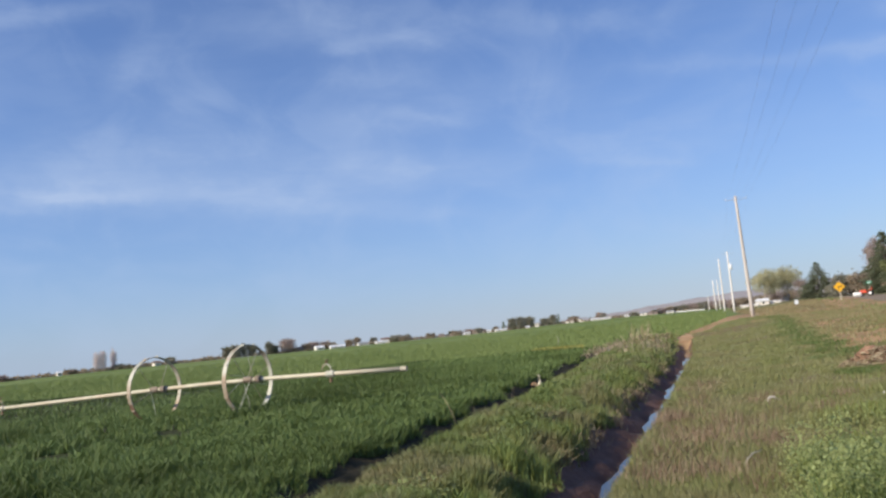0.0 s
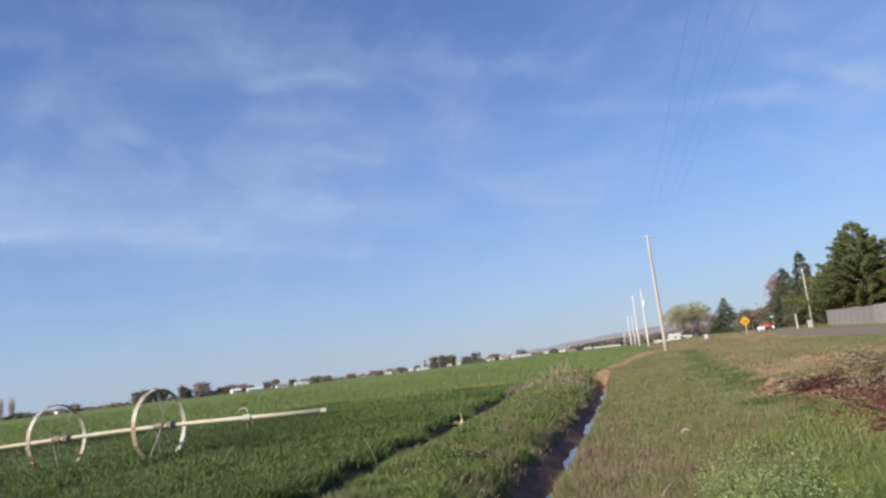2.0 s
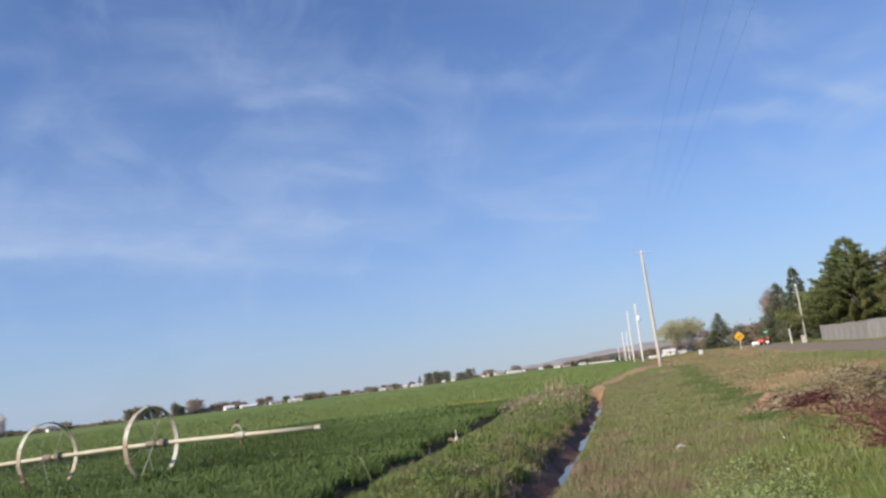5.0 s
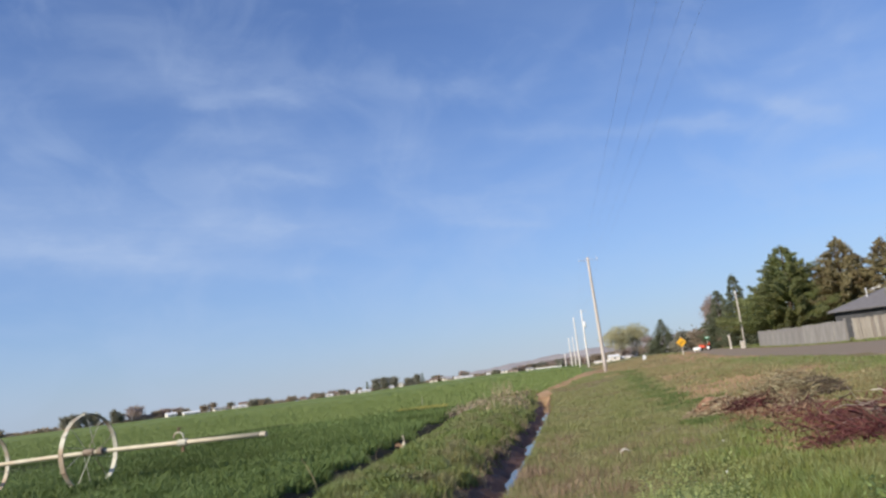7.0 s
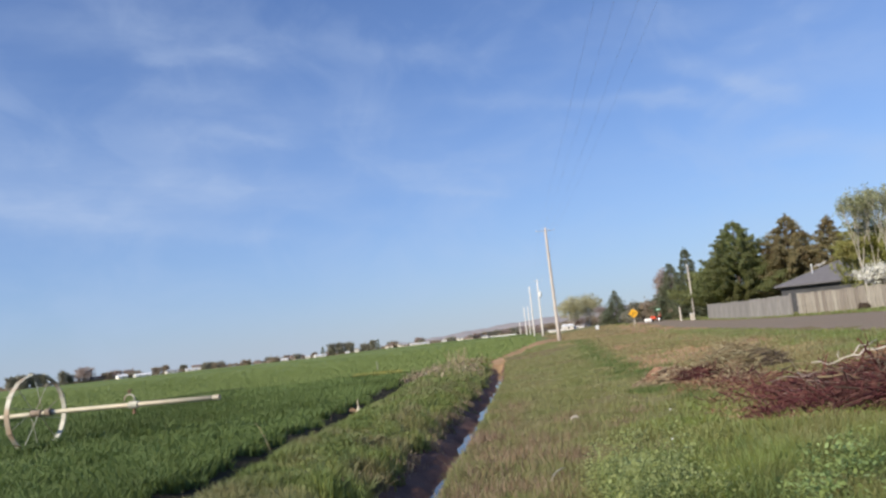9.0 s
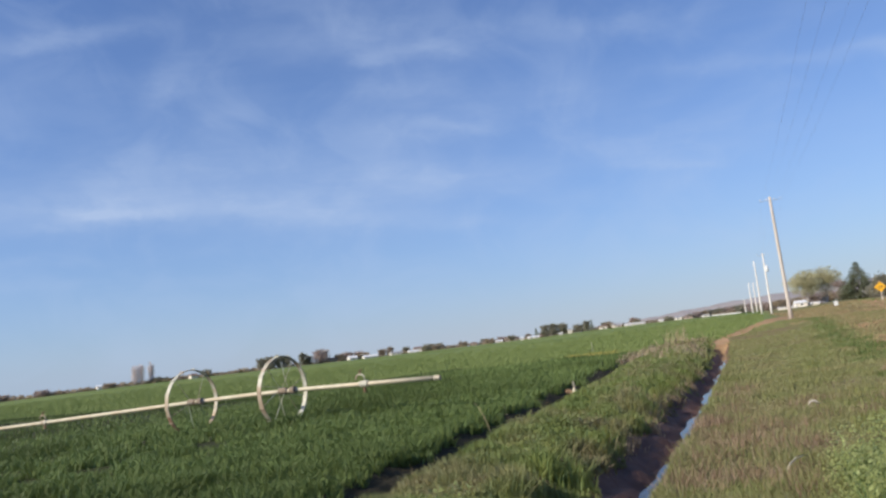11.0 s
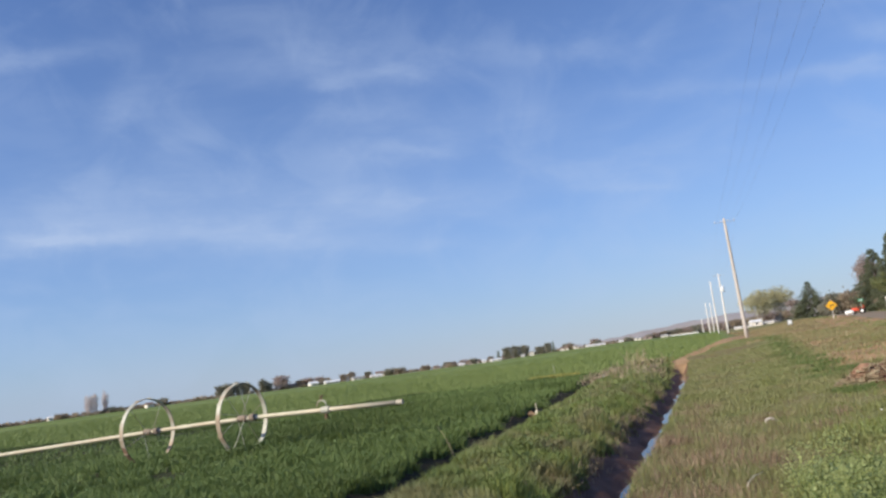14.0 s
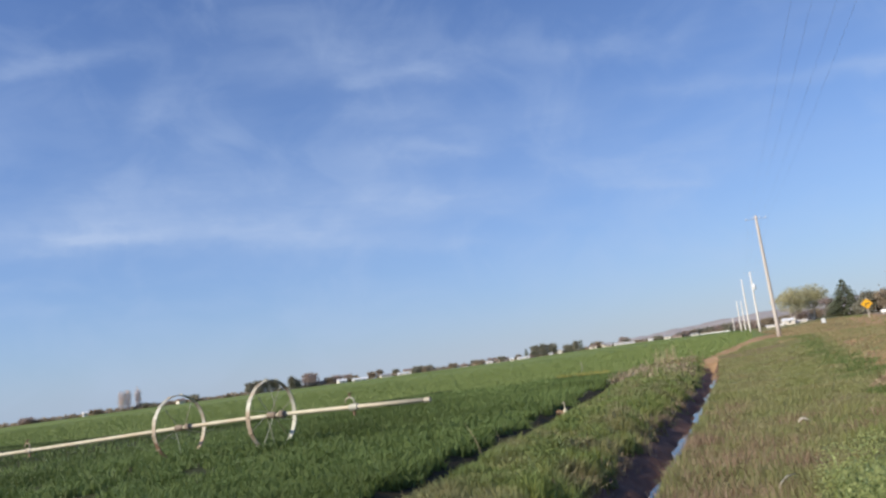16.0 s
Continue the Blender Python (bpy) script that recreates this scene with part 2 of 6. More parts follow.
M_TURF = material("turf", ((0.150, 0.160, 0.055), (0.205, 0.195, 0.088)), 1.1, 0.95, bump=0.7, bump_scale=14.0,
                  stain=(0.190, 0.140, 0.085), stain_scale=0.16, stain_amount=0.8, spec=0.08)
M_MUD = material("mud", ((0.092, 0.047, 0.034), (0.155, 0.084, 0.058)), 3.0, 0.75, bump=0.8, bump_scale=9.0)
# furrow soil, its colour darkened as shade of the crop's edge
M_FURROW_SHADE = material("furrow_shade_soil", ((0.036, 0.032, 0.019), (0.062, 0.052, 0.032)), 3.0, 0.95, bump=0.8, bump_scale=9.0, spec=0.1)
M_DIRT = material("dirt", ((0.330, 0.200, 0.105), (0.425, 0.280, 0.165)), 1.5, 0.95, bump=0.7, bump_scale=7.0,
                  stain=(0.20, 0.15, 0.08), stain_scale=0.5, stain_amount=0.6, spec=0.08)
M_ROAD = material("worn_asphalt", ((0.200, 0.160, 0.120), (0.255, 0.208, 0.158)), 6.0, 0.9, bump=0.3, bump_scale=40.0,
                  stain=(0.235, 0.182, 0.136), stain_scale=0.2, stain_amount=0.7, spec=0.08)
# hill colour with the mauve-grey of far haze mixed in
M_HILL = material("hazed_sagebrush_hill", ((0.285, 0.258, 0.248), (0.355, 0.322, 0.305)), 0.006, 1.0, bump=0.4, bump_scale=0.02)
M_STEEL = material("galvanised_steel", ((0.39, 0.385, 0.315), (0.51, 0.50, 0.415)), 5.0, 0.6, metal=0.15, bump=0.15, bump_scale=30,
                   stain=(0.30, 0.18, 0.10), stain_scale=1.6, stain_amount=0.7)
M_ALU = material("weathered_aluminium", ((0.45, 0.405, 0.295), (0.55, 0.50, 0.375)), 4.0, 0.55, metal=0.1, bump=0.1, bump_scale=30,
                 stain=(0.48, 0.36, 0.24), stain_scale=1.2, stain_amount=0.4)
M_RUST = material("rusty_iron", ((0.15, 0.085, 0.055), (0.27, 0.165, 0.11)), 12.0, 0.85, bump=0.3, bump_scale=40)
M_HUB = material("stained_iron", ((0.170, 0.130, 0.095), (0.285, 0.225, 0.170)), 12.0, 0.8, bump=0.3, bump_scale=40)
M_POLE = material("grey_pole_wood", ((0.46, 0.405, 0.355), (0.58, 0.52, 0.465)), 7.0, 0.85, bump=0.4, bump_scale=20, stretch=(4, 4, 0.25), objrand=0.08)
M_ARM = material("dark_grey_wood", ((0.26, 0.23, 0.20), (0.36, 0.325, 0.29)), 7.0, 0.9, bump=0.4, bump_scale=20)
# lighter copy of the pole wood, whitened as sunlit, for farther poles
M_POLE_SUNLIT = material("sunlit_pole_wood", ((0.66, 0.61, 0.56), (0.78, 0.735, 0.68)), 7.0, 0.85, bump=0.4, bump_scale=20, stretch=(4, 4, 0.25), objrand=0.06)
M_WIRE = material("wire", ((0.30, 0.30, 0.31), (0.38, 0.38, 0.39)), 3.0, 0.5, metal=0.4)
M_TIN = material("grey_tank_paint", ((0.60, 0.61, 0.62), (0.72, 0.73, 0.74)), 5.0, 0.45, bump=0.05)
M_FENCE = material("weathered_board", ((0.195, 0.170, 0.138), (0.300, 0.266, 0.222)), 3.0, 0.9, bump=0.4, bump_scale=18, stretch=(3, 3, 0.3), objrand=0.26)
# near-black board colour that stands in for shade in the fence gap
M_GATE = material("gap_shade_wood", ((0.034, 0.026, 0.020), (0.060, 0.048, 0.038)), 4.0, 0.9, bump=0.3, bump_scale=20)
M_CONC = material("grey_fence_panel", ((0.210, 0.196, 0.176), (0.310, 0.290, 0.264)), 1.2, 0.9, bump=0.25, bump_scale=20, objrand=0.05, stretch=(2, 2, 0.35),
                  stain=(0.20, 0.185, 0.165), stain_scale=0.8, stain_amount=0.6)
M_WHITE = material("white_paint", ((0.72, 0.71, 0.68), (0.82, 0.81, 0.79)), 2.0, 0.6, bump=0.08)
# white walls of the far houses with warm sunlight put into the colour
M_WHITE_SUNLIT = material("sunlit_white_paint", ((0.70, 0.645, 0.55), (0.80, 0.745, 0.65)), 2.0, 0.7, bump=0.08)
M_SIDING = material("grey_siding", ((0.050, 0.050, 0.054), (0.080, 0.080, 0.084)), 1.5, 0.8, bump=0.1)
M_SHINGLE = material("grey_shingle", ((0.115, 0.110, 0.115), (0.185, 0.175, 0.180)), 6.0, 0.95, bump=0.5, bump_scale=12)
M_ROOFS = [material("roof_brown", ((0.16, 0.11, 0.09), (0.24, 0.17, 0.14)), 2.0, 0.9, bump=0.3),
           material("roof_grey", ((0.25, 0.25, 0.26), (0.34, 0.34, 0.35)), 2.0, 0.9, bump=0.3),
           material("roof_white", ((0.66, 0.66, 0.66), (0.78, 0.78, 0.78)), 2.0, 0.5, bump=0.1)]
M_TAN = material("tan_wall", ((0.42, 0.34, 0.27), (0.52, 0.44, 0.36)), 2.0, 0.85)
M_GLASS = material("window_glass", ((0.03, 0.035, 0.04), (0.05, 0.055, 0.06)), 2.0, 0.08, spec=0.6)
M_BARK = material("bark", ((0.085, 0.062, 0.045), (0.16, 0.12, 0.09)), 6.0, 0.95, bump=0.6, bump_scale=20, stretch=(2, 2, 0.4))
M_PALE = material("pale_bark", ((0.42, 0.37, 0.30), (0.58, 0.53, 0.45)), 4.0, 0.85, bump=0.3, bump_scale=15)
# twig tone paled so that far bare trees carry distance haze
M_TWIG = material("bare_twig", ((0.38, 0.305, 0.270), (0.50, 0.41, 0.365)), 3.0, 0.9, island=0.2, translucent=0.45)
M_PINE = material("pine_needles", ((0.235, 0.270, 0.105), (0.325, 0.345, 0.150)), 0.6, 0.7, island=0.28, translucent=0.55,
                  stain=(0.205, 0.195, 0.085), stain_scale=0.25, stain_amount=0.6)
M_PINE_BROWN = material("browning_needles", ((0.270, 0.240, 0.115), (0.360, 0.305, 0.165)), 0.6, 0.7, island=0.25, translucent=0.35,
                        stain=(0.150, 0.095, 0.050), stain_scale=0.35, stain_amount=0.7)
M_SPRUCE = material("spruce_needles", ((0.172, 0.196, 0.118), (0.236, 0.256, 0.158)), 0.6, 0.7, island=0.25, translucent=0.5)
M_BUD = material("budding_leaves", ((0.43, 0.405, 0.235), (0.54, 0.505, 0.32)), 0.5, 0.7, island=0.3, translucent=0.4)
M_WILLOW = material("willow_leaves", ((0.275, 0.285, 0.080), (0.355, 0.350, 0.112)), 0.5, 0.7, island=0.25, translucent=0.4,
                    stain=(0.20, 0.14, 0.06), stain_scale=0.3, stain_amount=0.35)
# shrub and dark leaf base colours lightened to include distance haze
M_SHRUB = material("hazed_shrub_leaves", ((0.31, 0.255, 0.185), (0.42, 0.345, 0.255)), 0.3, 0.8, island=0.25, translucent=0.45)
M_HAZED_LEAF = material("hazed_dark_leaves", ((0.265, 0.255, 0.190), (0.350, 0.330, 0.250)), 0.3, 0.8, island=0.25, translucent=0.45)
M_POPLAR = material("bare_poplar_twigs", ((0.66, 0.585, 0.56), (0.76, 0.69, 0.66)), 3.0, 0.9, island=0.12, translucent=0.5)
M_SILVER = material("silvery_leaves", ((0.25, 0.27, 0.14), (0.35, 0.36, 0.21)), 1.0, 0.7, island=0.3, translucent=0.3)
M_DRY = material("dry_grass_blade", ((0.270, 0.208, 0.104), (0.352, 0.264, 0.146)), 0.5, 0.7, island=0.35, translucent=0.25,
                 stain=(0.195, 0.195, 0.075), stain_scale=0.22, stain_amount=0.45)
M_BLOSSOM = material("blossom", ((0.62, 0.60, 0.50), (0.80, 0.78, 0.70)), 1.0, 0.7, island=0.25, translucent=0.2)
M_BRUSH = material("red_brown_brush", ((0.074, 0.025, 0.024), (0.188, 0.066, 0.057)), 2.0, 0.9, island=0.5)
M_BRUSH_GREY = material("grey_brush", ((0.200, 0.162, 0.085), (0.320, 0.262, 0.160)), 2.0, 0.9, island=0.45)
M_CHIP = material("orange_bark_chip", ((0.21, 0.110, 0.062), (0.36, 0.215, 0.130)), 4.0, 0.9, island=0.4)
M_LITTER = material("bark_litter", ((0.18, 0.092, 0.055), (0.33, 0.195, 0.120)), 5.0, 0.95, bump=0.9, bump_scale=14)
M_YELLOW = material("yellow_sign", ((0.60, 0.31, 0.012), (0.70, 0.38, 0.02)), 3.0, 0.45)
M_BLACK = material("black_paint", ((0.02, 0.02, 0.02), (0.03, 0.03, 0.03)), 3.0, 0.5)
M_RUBBER = material("rubber", ((0.02, 0.02, 0.022), (0.035, 0.035, 0.035)), 8.0, 0.85)
M_RED = material("red_paint", ((0.55, 0.075, 0.035), (0.68, 0.10, 0.05)), 3.0, 0.45)
M_GREEN = material("green_sign", ((0.02, 0.22, 0.12), (0.03, 0.28, 0.15)), 3.0, 0.45)
M_DRYWEED = material("dry_brown_weed", ((0.29, 0.225, 0.145), (0.41, 0.32, 0.225)), 2.0, 0.8, island=0.35, translucent=0.25)
M_DEAD = material("dead_weed", ((0.210, 0.142, 0.092), (0.320, 0.228, 0.155)), 2.0, 0.85, island=0.4, translucent=0.2)
M_FLOWER = material("yellow_weed_patch", ((0.32, 0.27, 0.06), (0.42, 0.33, 0.09)), 3.0, 0.8, island=0.3, translucent=0.2)
M_WATER = bpy.data.materials.new("ditch_water")
M_WATER.use_nodes = True
wb = M_WATER.node_tree.nodes["Principled BSDF"]
wb.inputs["Base Color"].default_value = (0.035, 0.030, 0.025, 1)
wb.inputs["Roughness"].default_value = 0.06
wb.inputs["IOR"].default_value = 1.33
wn = M_WATER.node_tree.nodes.new("ShaderNodeTexNoise")
wn.inputs["Scale"].default_value = 5.0
wbp = M_WATER.node_tree.nodes.new("ShaderNodeBump")
wbp.inputs["Strength"].default_value, wbp.inputs["Distance"].default_value = 0.12, 0.02
M_WATER.node_tree.links.new(wn.outputs["Fac"], wbp.inputs["Height"])
M_WATER.node_tree.links.new(wbp.outputs[0], wb.inputs["Normal"])


# ---- mesh helpers ----
def from_bm(name, bm, mat, smooth=False):
    me = bpy.data.meshes.new(name)
    bm.normal_update()
    bm.to_mesh(me)
    bm.free()
    for m in (mat if isinstance(mat, (list, tuple)) else [mat]):
        me.materials.append(m)
    if smooth:
        me.polygons.foreach_set("use_smooth", [True] * len(me.polygons))
    return me


def part(name, bm, mat, parent=None, label="", smooth=False):
    ob = new(name, from_bm(name, bm, mat, smooth))
    if parent is not None:
        ob.parent = parent
    if label:
        tagged(ob, label)
    return ob


def thing(name, at, label, category, group="", turn=0.0):
    e = new(name)
    e.empty_display_size = 0.2
    e.matrix_basis = pose(*at, 0, 0, turn)
    return tagged(e, label, category, group)


def raw_mesh(name, verts, faces, mat):
    """A mesh from numpy arrays: verts (n, 3), faces (m, 3) or (m, 4)."""
    me = bpy.data.meshes.new(name)
    k = faces.shape[1]
    me.vertices.add(len(verts))
    me.vertices.foreach_set("co", np.ascontiguousarray(verts, dtype=np.float32).ravel())
    me.loops.add(faces.size)
    me.loops.foreach_set("vertex_index", np.ascontiguousarray(faces, dtype=np.int32).ravel())
    me.polygons.add(len(faces))
    me.polygons.foreach_set("loop_start", np.arange(0, faces.size, k, dtype=np.int32))
    me.update(calc_edges=True)
    me.materials.append(mat)
    return me


def box(bm, size, at=(0, 0, 0), rot=None, bevel=0.0):
    made = bmesh.ops.create_cube(bm, size=1)["verts"]
    m = Matrix.LocRotScale(at, rot or Euler((0, 0, 0)), size)
    bmesh.ops.transform(bm, matrix=m, verts=made)
    if bevel:
        edges = list({e for v in made for e in v.link_edges})
        bmesh.ops.bevel(bm, geom=edges, offset=bevel, segments=1, affect="EDGES")
    return made


def tube(bm, points, radii, sides=6, caps=True):
    """A tapered tube through points."""
    pts = [Vector(p) for p in points]
    if isinstance(radii, (int, float)):
        radii = [radii] * len(pts)
    rings = []
    side = None
    for i, p in enumerate(pts):
        d = (pts[min(i + 1, len(pts) - 1)] - pts[max(i - 1, 0)]).normalized()
        if side is None or abs(side.dot(d)) > 0.95:
            side = d.orthogonal().normalized()
        a = (side - d * side.dot(d)).normalized()
        side = a
        b = d.cross(a)
        rings.append([bm.verts.new(p + (a * math.cos(k * math.tau / sides) + b * math.sin(k * math.tau / sides)) * radii[i]) for k in range(sides)])
    for r0, r1 in zip(rings, rings[1:]):
        for k in range(sides):
            bm.faces.new((r0[k], r0[(k + 1) % sides], r1[(k + 1) % sides], r1[k]))
    if caps:
        bm.faces.new(rings[0][::-1])
        bm.faces.new(rings[-1])


def bearing(a, d):
    """Plan place at a compass bearing (degrees from +y towards +x) and a distance."""
    return math.sin(radians(a)) * d, math.cos(radians(a)) * d


# ---- terrain ----
def ss(a, b, v):
    t = np.clip((v - a) / (b - a), 0, 1)
    return t * t * (3 - 2 * t)


FAR_B = np.array([-180, -75, -52, -42, -34, -28, -20, -13, -10, -4, 3, 8, 25, 75, 180.0])
FAR_E = np.array([-0.4, -0.6, -0.62, -0.46, -0.40, -0.36, -0.28, -0.20, -0.09, 0.02, 0.02, 0.16, 0.16, 0.0, -0.4])


def ditch_x(y):
    return -1.55 + 0.046 * np.clip(y, -5, 30) + 0.014 * np.clip(np.asarray(y) - 30, 0, 16)


def rough(x, y, s):
    return np.sin(x * 1.7 * s + 1.3 * np.sin(y * 1.1 * s)) * np.sin(y * 1.3 * s + 0.9 * np.sin(x * 0.8 * s + 2))


def height(x, y):
    """Height of the ground: field at 0, the road side raised, far land by bearing."""
    x, y = np.asarray(x, float), np.asarray(y, float)
    d = np.hypot(x, y)
    b = np.degrees(np.arctan2(x, y))
    q = x + 0.09 * y
    n = 0.72 * ss(3.0, 13.0, q) + 0.30 * ss(11, 25, x) * ss(-30, 10, y)
    n = n - 0.75 * ss(-9, -34, x)
    n = n + 0.60 * ss(70, 130, d) * ss(5.0, 8.5, b) * ss(60, 20, b)
    el = np.interp(b, FAR_B, FAR_E)
    zf = EYE + 330 * np.tan(np.radians(el))
    s = ss(60, 330, d)
    z = n * (1 - s) + zf * s
    beyond = EYE + d * np.tan(np.radians(el - 0.28))
    z = np.where(d > 345, beyond, z)
    # small unevenness of the verge, low ridge between field and ditch
    near = ss(70, 30, d)
    z = z + near * 0.035 * rough(x, y, 0.9) * ss(-4.3, -3.9, x)
    z = z + 0.09 * ss(-4.36, -4.56, x) * ss(44, 42.5, y) * ss(-45, -35, y)
    w = x - ditch_x(y)
    fade = ss(46.2, 44.4, y) * ss(-12, -8, y)
    z = z + near * 0.12 * ss(-3.9, -3.2, x) * ss(-0.7, -1.3, w)
    z = z - near * 0.15 * np.exp(-((x + 4.03) / 0.15) ** 2) * ss(44, 40, y)
    # dirt bank across the ditch's end
    z = z + 0.22 * np.exp(-((y - 47.6 - 0.4 * (x + 1)) / 1.6) ** 2) * ss(-5, -2, x) * ss(9, 3, x)
    cut = np.interp(w, [-1.12, -0.80, -0.45, -0.22, -0.10, 0.16, 0.26, 0.42], [0, -0.13, -0.29, -0.40, -0.48, -0.50, -0.30, 0])
    inner = ss(-1.05, -0.8, w) * ss(0.5, 0.3, w) * fade
    lump_ = 0.050 * rough(x * 2.2, y * 1.6, 2.3) + 0.035 * rough(x, y, 6.1)
    return z + cut * fade + inner * lump_


def bare_dirt(x, y):
    """Where trodden dirt shows: the track from the ditch's end to the pole, a strip past it, and the road's shoulder."""
    j = 0.25 * rough(x, y, 2.1)
    track = np.abs(x - np.interp(y, [44, 46, 49, 62, 69, 79, 92], [-0.3, -0.1, 0.0, 1.5, 3.2, 5.2, 7.6])) < 0.45 + 1.3 * j + 0.026 * (y - 44)
    out = track & (y > 44.8 + j) & (y < 92)
    out |= (np.abs(y - 47.3 - 0.25 * x) < 0.9 + 1.5 * j) & (x > -2.8) & (x < 0.4)
    out |= (np.abs(y - 73.5 - 0.15 * (x - 6)) < 2.6 + 6 * j) & (x > 4) & (x < 16)
    out |= (np.abs(y - 58 - 0.9 * (x - 6)) < 1.6 + 5 * j) & (x > 4.5) & (x < 13)
    out |= (rough(x, y, 0.35) + 0.6 * rough(x + 7, y, 0.9) + 0.3 * rough(x, y, 2.7) > 0.62) & (x > 0.085 * y + 2.6) & (x < 6.5 + 0.11 * y) & (y > 21) & (y < 80)
    out |= ((x - 5.9) / 2.0) ** 2 + ((y - 26.5) / 5.0) ** 2 < 0.8 + 2.5 * j
    out |= (np.abs(x - (7.8 + 0.11 * y) - 3 * j) < 2.2 + 4 * j) & (y > 56) & (y < 122)
    return out


def hz(x, y):
    return float(height(x, y))


def graded(fine_lo, fine_hi, step, lo, hi, grow):
    out = list(np.arange(fine_lo, fine_hi + 1e-6, step))
    s, v = step, fine_hi
    while v < hi:
        s *= grow
        v += s
        out.append(v)
    s, v = step, fine_lo
    while v > lo:
        s *= grow
        v -= s
        out.insert(0, v)
    return np.array(out)


us = graded(-4.6, 2.4, 0.085, -4200, 4200, 1.085)
ys = graded(3.0, 52.0, 0.30, -4200, 4200, 1.085)
U, Y = np.meshgrid(us, ys)
X = U + ditch_x(Y) + 1.55
Z = height(X, Y)
gv = np.stack([X, Y, Z], -1).reshape(-1, 3)
nx, ny = len(us), len(ys)
ii = (np.arange(ny - 1)[:, None] * nx + np.arange(nx - 1)[None, :]).ravel()
gf = np.stack([ii, ii + 1, ii + nx + 1, ii + nx], -1)
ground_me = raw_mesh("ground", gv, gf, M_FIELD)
for m in (M_TURF, M_MUD, M_DIRT, M_FIELD2, M_FURROW_SHADE):
    ground_me.materials.append(m)
fc = gv[gf].mean(1)
fx, fy = fc[:, 0], fc[:, 1]
fw = fx - ditch_x(fy)
jit = 0.25 * rough(fx, fy, 2.1)
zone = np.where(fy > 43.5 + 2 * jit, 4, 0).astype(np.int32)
# strip along the crop's edge that gets the shade-dark soil
zone[(fx > -4.58) & (fx < -3.72) & (fy < 43) & (fy > -30)] = 5
zone[(fx > -3.75 + 0.40 * np.clip(fy - 44, 0, 40)) & (fy < 62 + 3 * jit) & (fy > -60)] = 1
zone[(fx > 4.8 + 0.046 * (fy - 60) + jit) & (fy >= 62)] = 1
zone[fy <= -60] = 1
zone[(fw > -1.02 + 0.15 * jit) & (fw < 0.36 + 0.15 * jit) & (fy < 46.0) & (fy > -12)] = 2
zone[bare_dirt(fx, fy)] = 3
ground_me.polygons.foreach_set("material_index", zone)
ground_me.polygons.foreach_set("use_smooth", np.ones(len(gf), bool))
ground = tagged(new("ground", ground_me), "flat farmland with a green field, rough turf and a ditch", "ground", kind="structure")

# water in the ditch
wy = np.linspace(-10, 44.9, 120)
wv = np.concatenate([np.stack([ditch_x(wy) - 0.02 + 0.07 * np.sin(wy * 1.1) + 0.04 * np.sin(wy * 3.7), wy, np.full(120, -0.435)], -1), np.stack([ditch_x(wy) + 0.29 + 0.03 * np.sin(wy * 2.3), wy, np.full(120, -0.435)], -1)])
wi = np.arange(119)
water = tagged(new("water", raw_mesh("water", wv, np.stack([wi, wi + 120, wi + 121, wi + 1], -1), M_WATER)),
               "narrow strip of still water reflecting the sky in a ditch", "water", kind="structure")

# road: worn surface, slightly proud of the turf
ry = np.concatenate([np.arange(-80, 180, 4.0), [180, 230, 300]])
rn, rf = 9.4 + 0.11 * ry, 19.8 + 0.055 * ry
rf = np.maximum(rf, rn + 3.5)
cols = np.linspace(0, 1, 9)
rx = rn[:, None] * (1 - cols) + rf[:, None] * cols
ryy = np.repeat(ry[:, None], 9, 1)
rz = height(rx, ryy) + 0.03
rz[:, 0] -= 0.05
rz[:, -1] -= 0.05
rv = np.stack([rx, ryy, rz], -1).reshape(-1, 3)
ri = (np.arange(len(ry) - 1)[:, None] * 9 + np.arange(8)[None, :]).ravel()
road_me = raw_mesh("road", rv, np.stack([ri, ri + 1, ri + 10, ri + 9], -1), M_ROAD)
tagged(new("road", road_me), "worn pale grey-brown asphalt road beside a fence", "road", kind="structure")

# far hill range
hb = np.array([-16, -10, -6.7, -2.7, 1.1, 4.4, 10, 16, 24, 40, 60, 75])
he = np.array([-0.6, -0.05, 0.22, 0.60, 0.92, 1.12, 1.40, 1.55, 1.5, 1.2, 0.7, -0.5])
bb = np.linspace(-16, 75, 260)
crest = np.interp(bb, hb, he) + 0.03 * np.sin(bb * 2.1) + 0.02 * np.sin(bb * 5.3 + 1)
rowsv = []
for k, (dist, frac) in enumerate(((1500, -0.6), (1900, 0.25), (2200, 0.62), (2450, 0.90), (2600, 1.0), (3200, 0.4))):
    wob = 60 * np.sin(bb * 0.9 + k) + 30 * np.sin(bb * 2.7 + 2 * k)
    dd = dist + wob
    zz = EYE + dd * np.tan(np.radians(np.where(frac < 0, -0.6, crest * frac)))
    rowsv.append(np.stack([dd * np.sin(np.radians(bb)), dd * np.cos(np.radians(bb)), zz], -1))
hv = np.concatenate(rowsv)
nb = len(bb)
hi_ = (np.arange(len(rowsv) - 1)[:, None] * nb + np.arange(nb - 1)[None, :]).ravel()
hill_me = raw_mesh("hill_backdrop", hv, np.stack([hi_, hi_ + 1, hi_ + nb + 1, hi_ + nb], -1), M_HILL)
hill_me.polygons.foreach_set("use_smooth", np.ones(len(hill_me.polygons), bool))
tagged(new("hill_backdrop", hill_me), "low bare hills tinted mauve-brown by haze behind the farmland", "hill", kind="structure")


# ---- wheel line for irrigation, standing in the field ----
PIPE_D = Vector((-0.988, 0.156, 0))
PIPE_0 = Vector((-10.98, 17.37, 0))


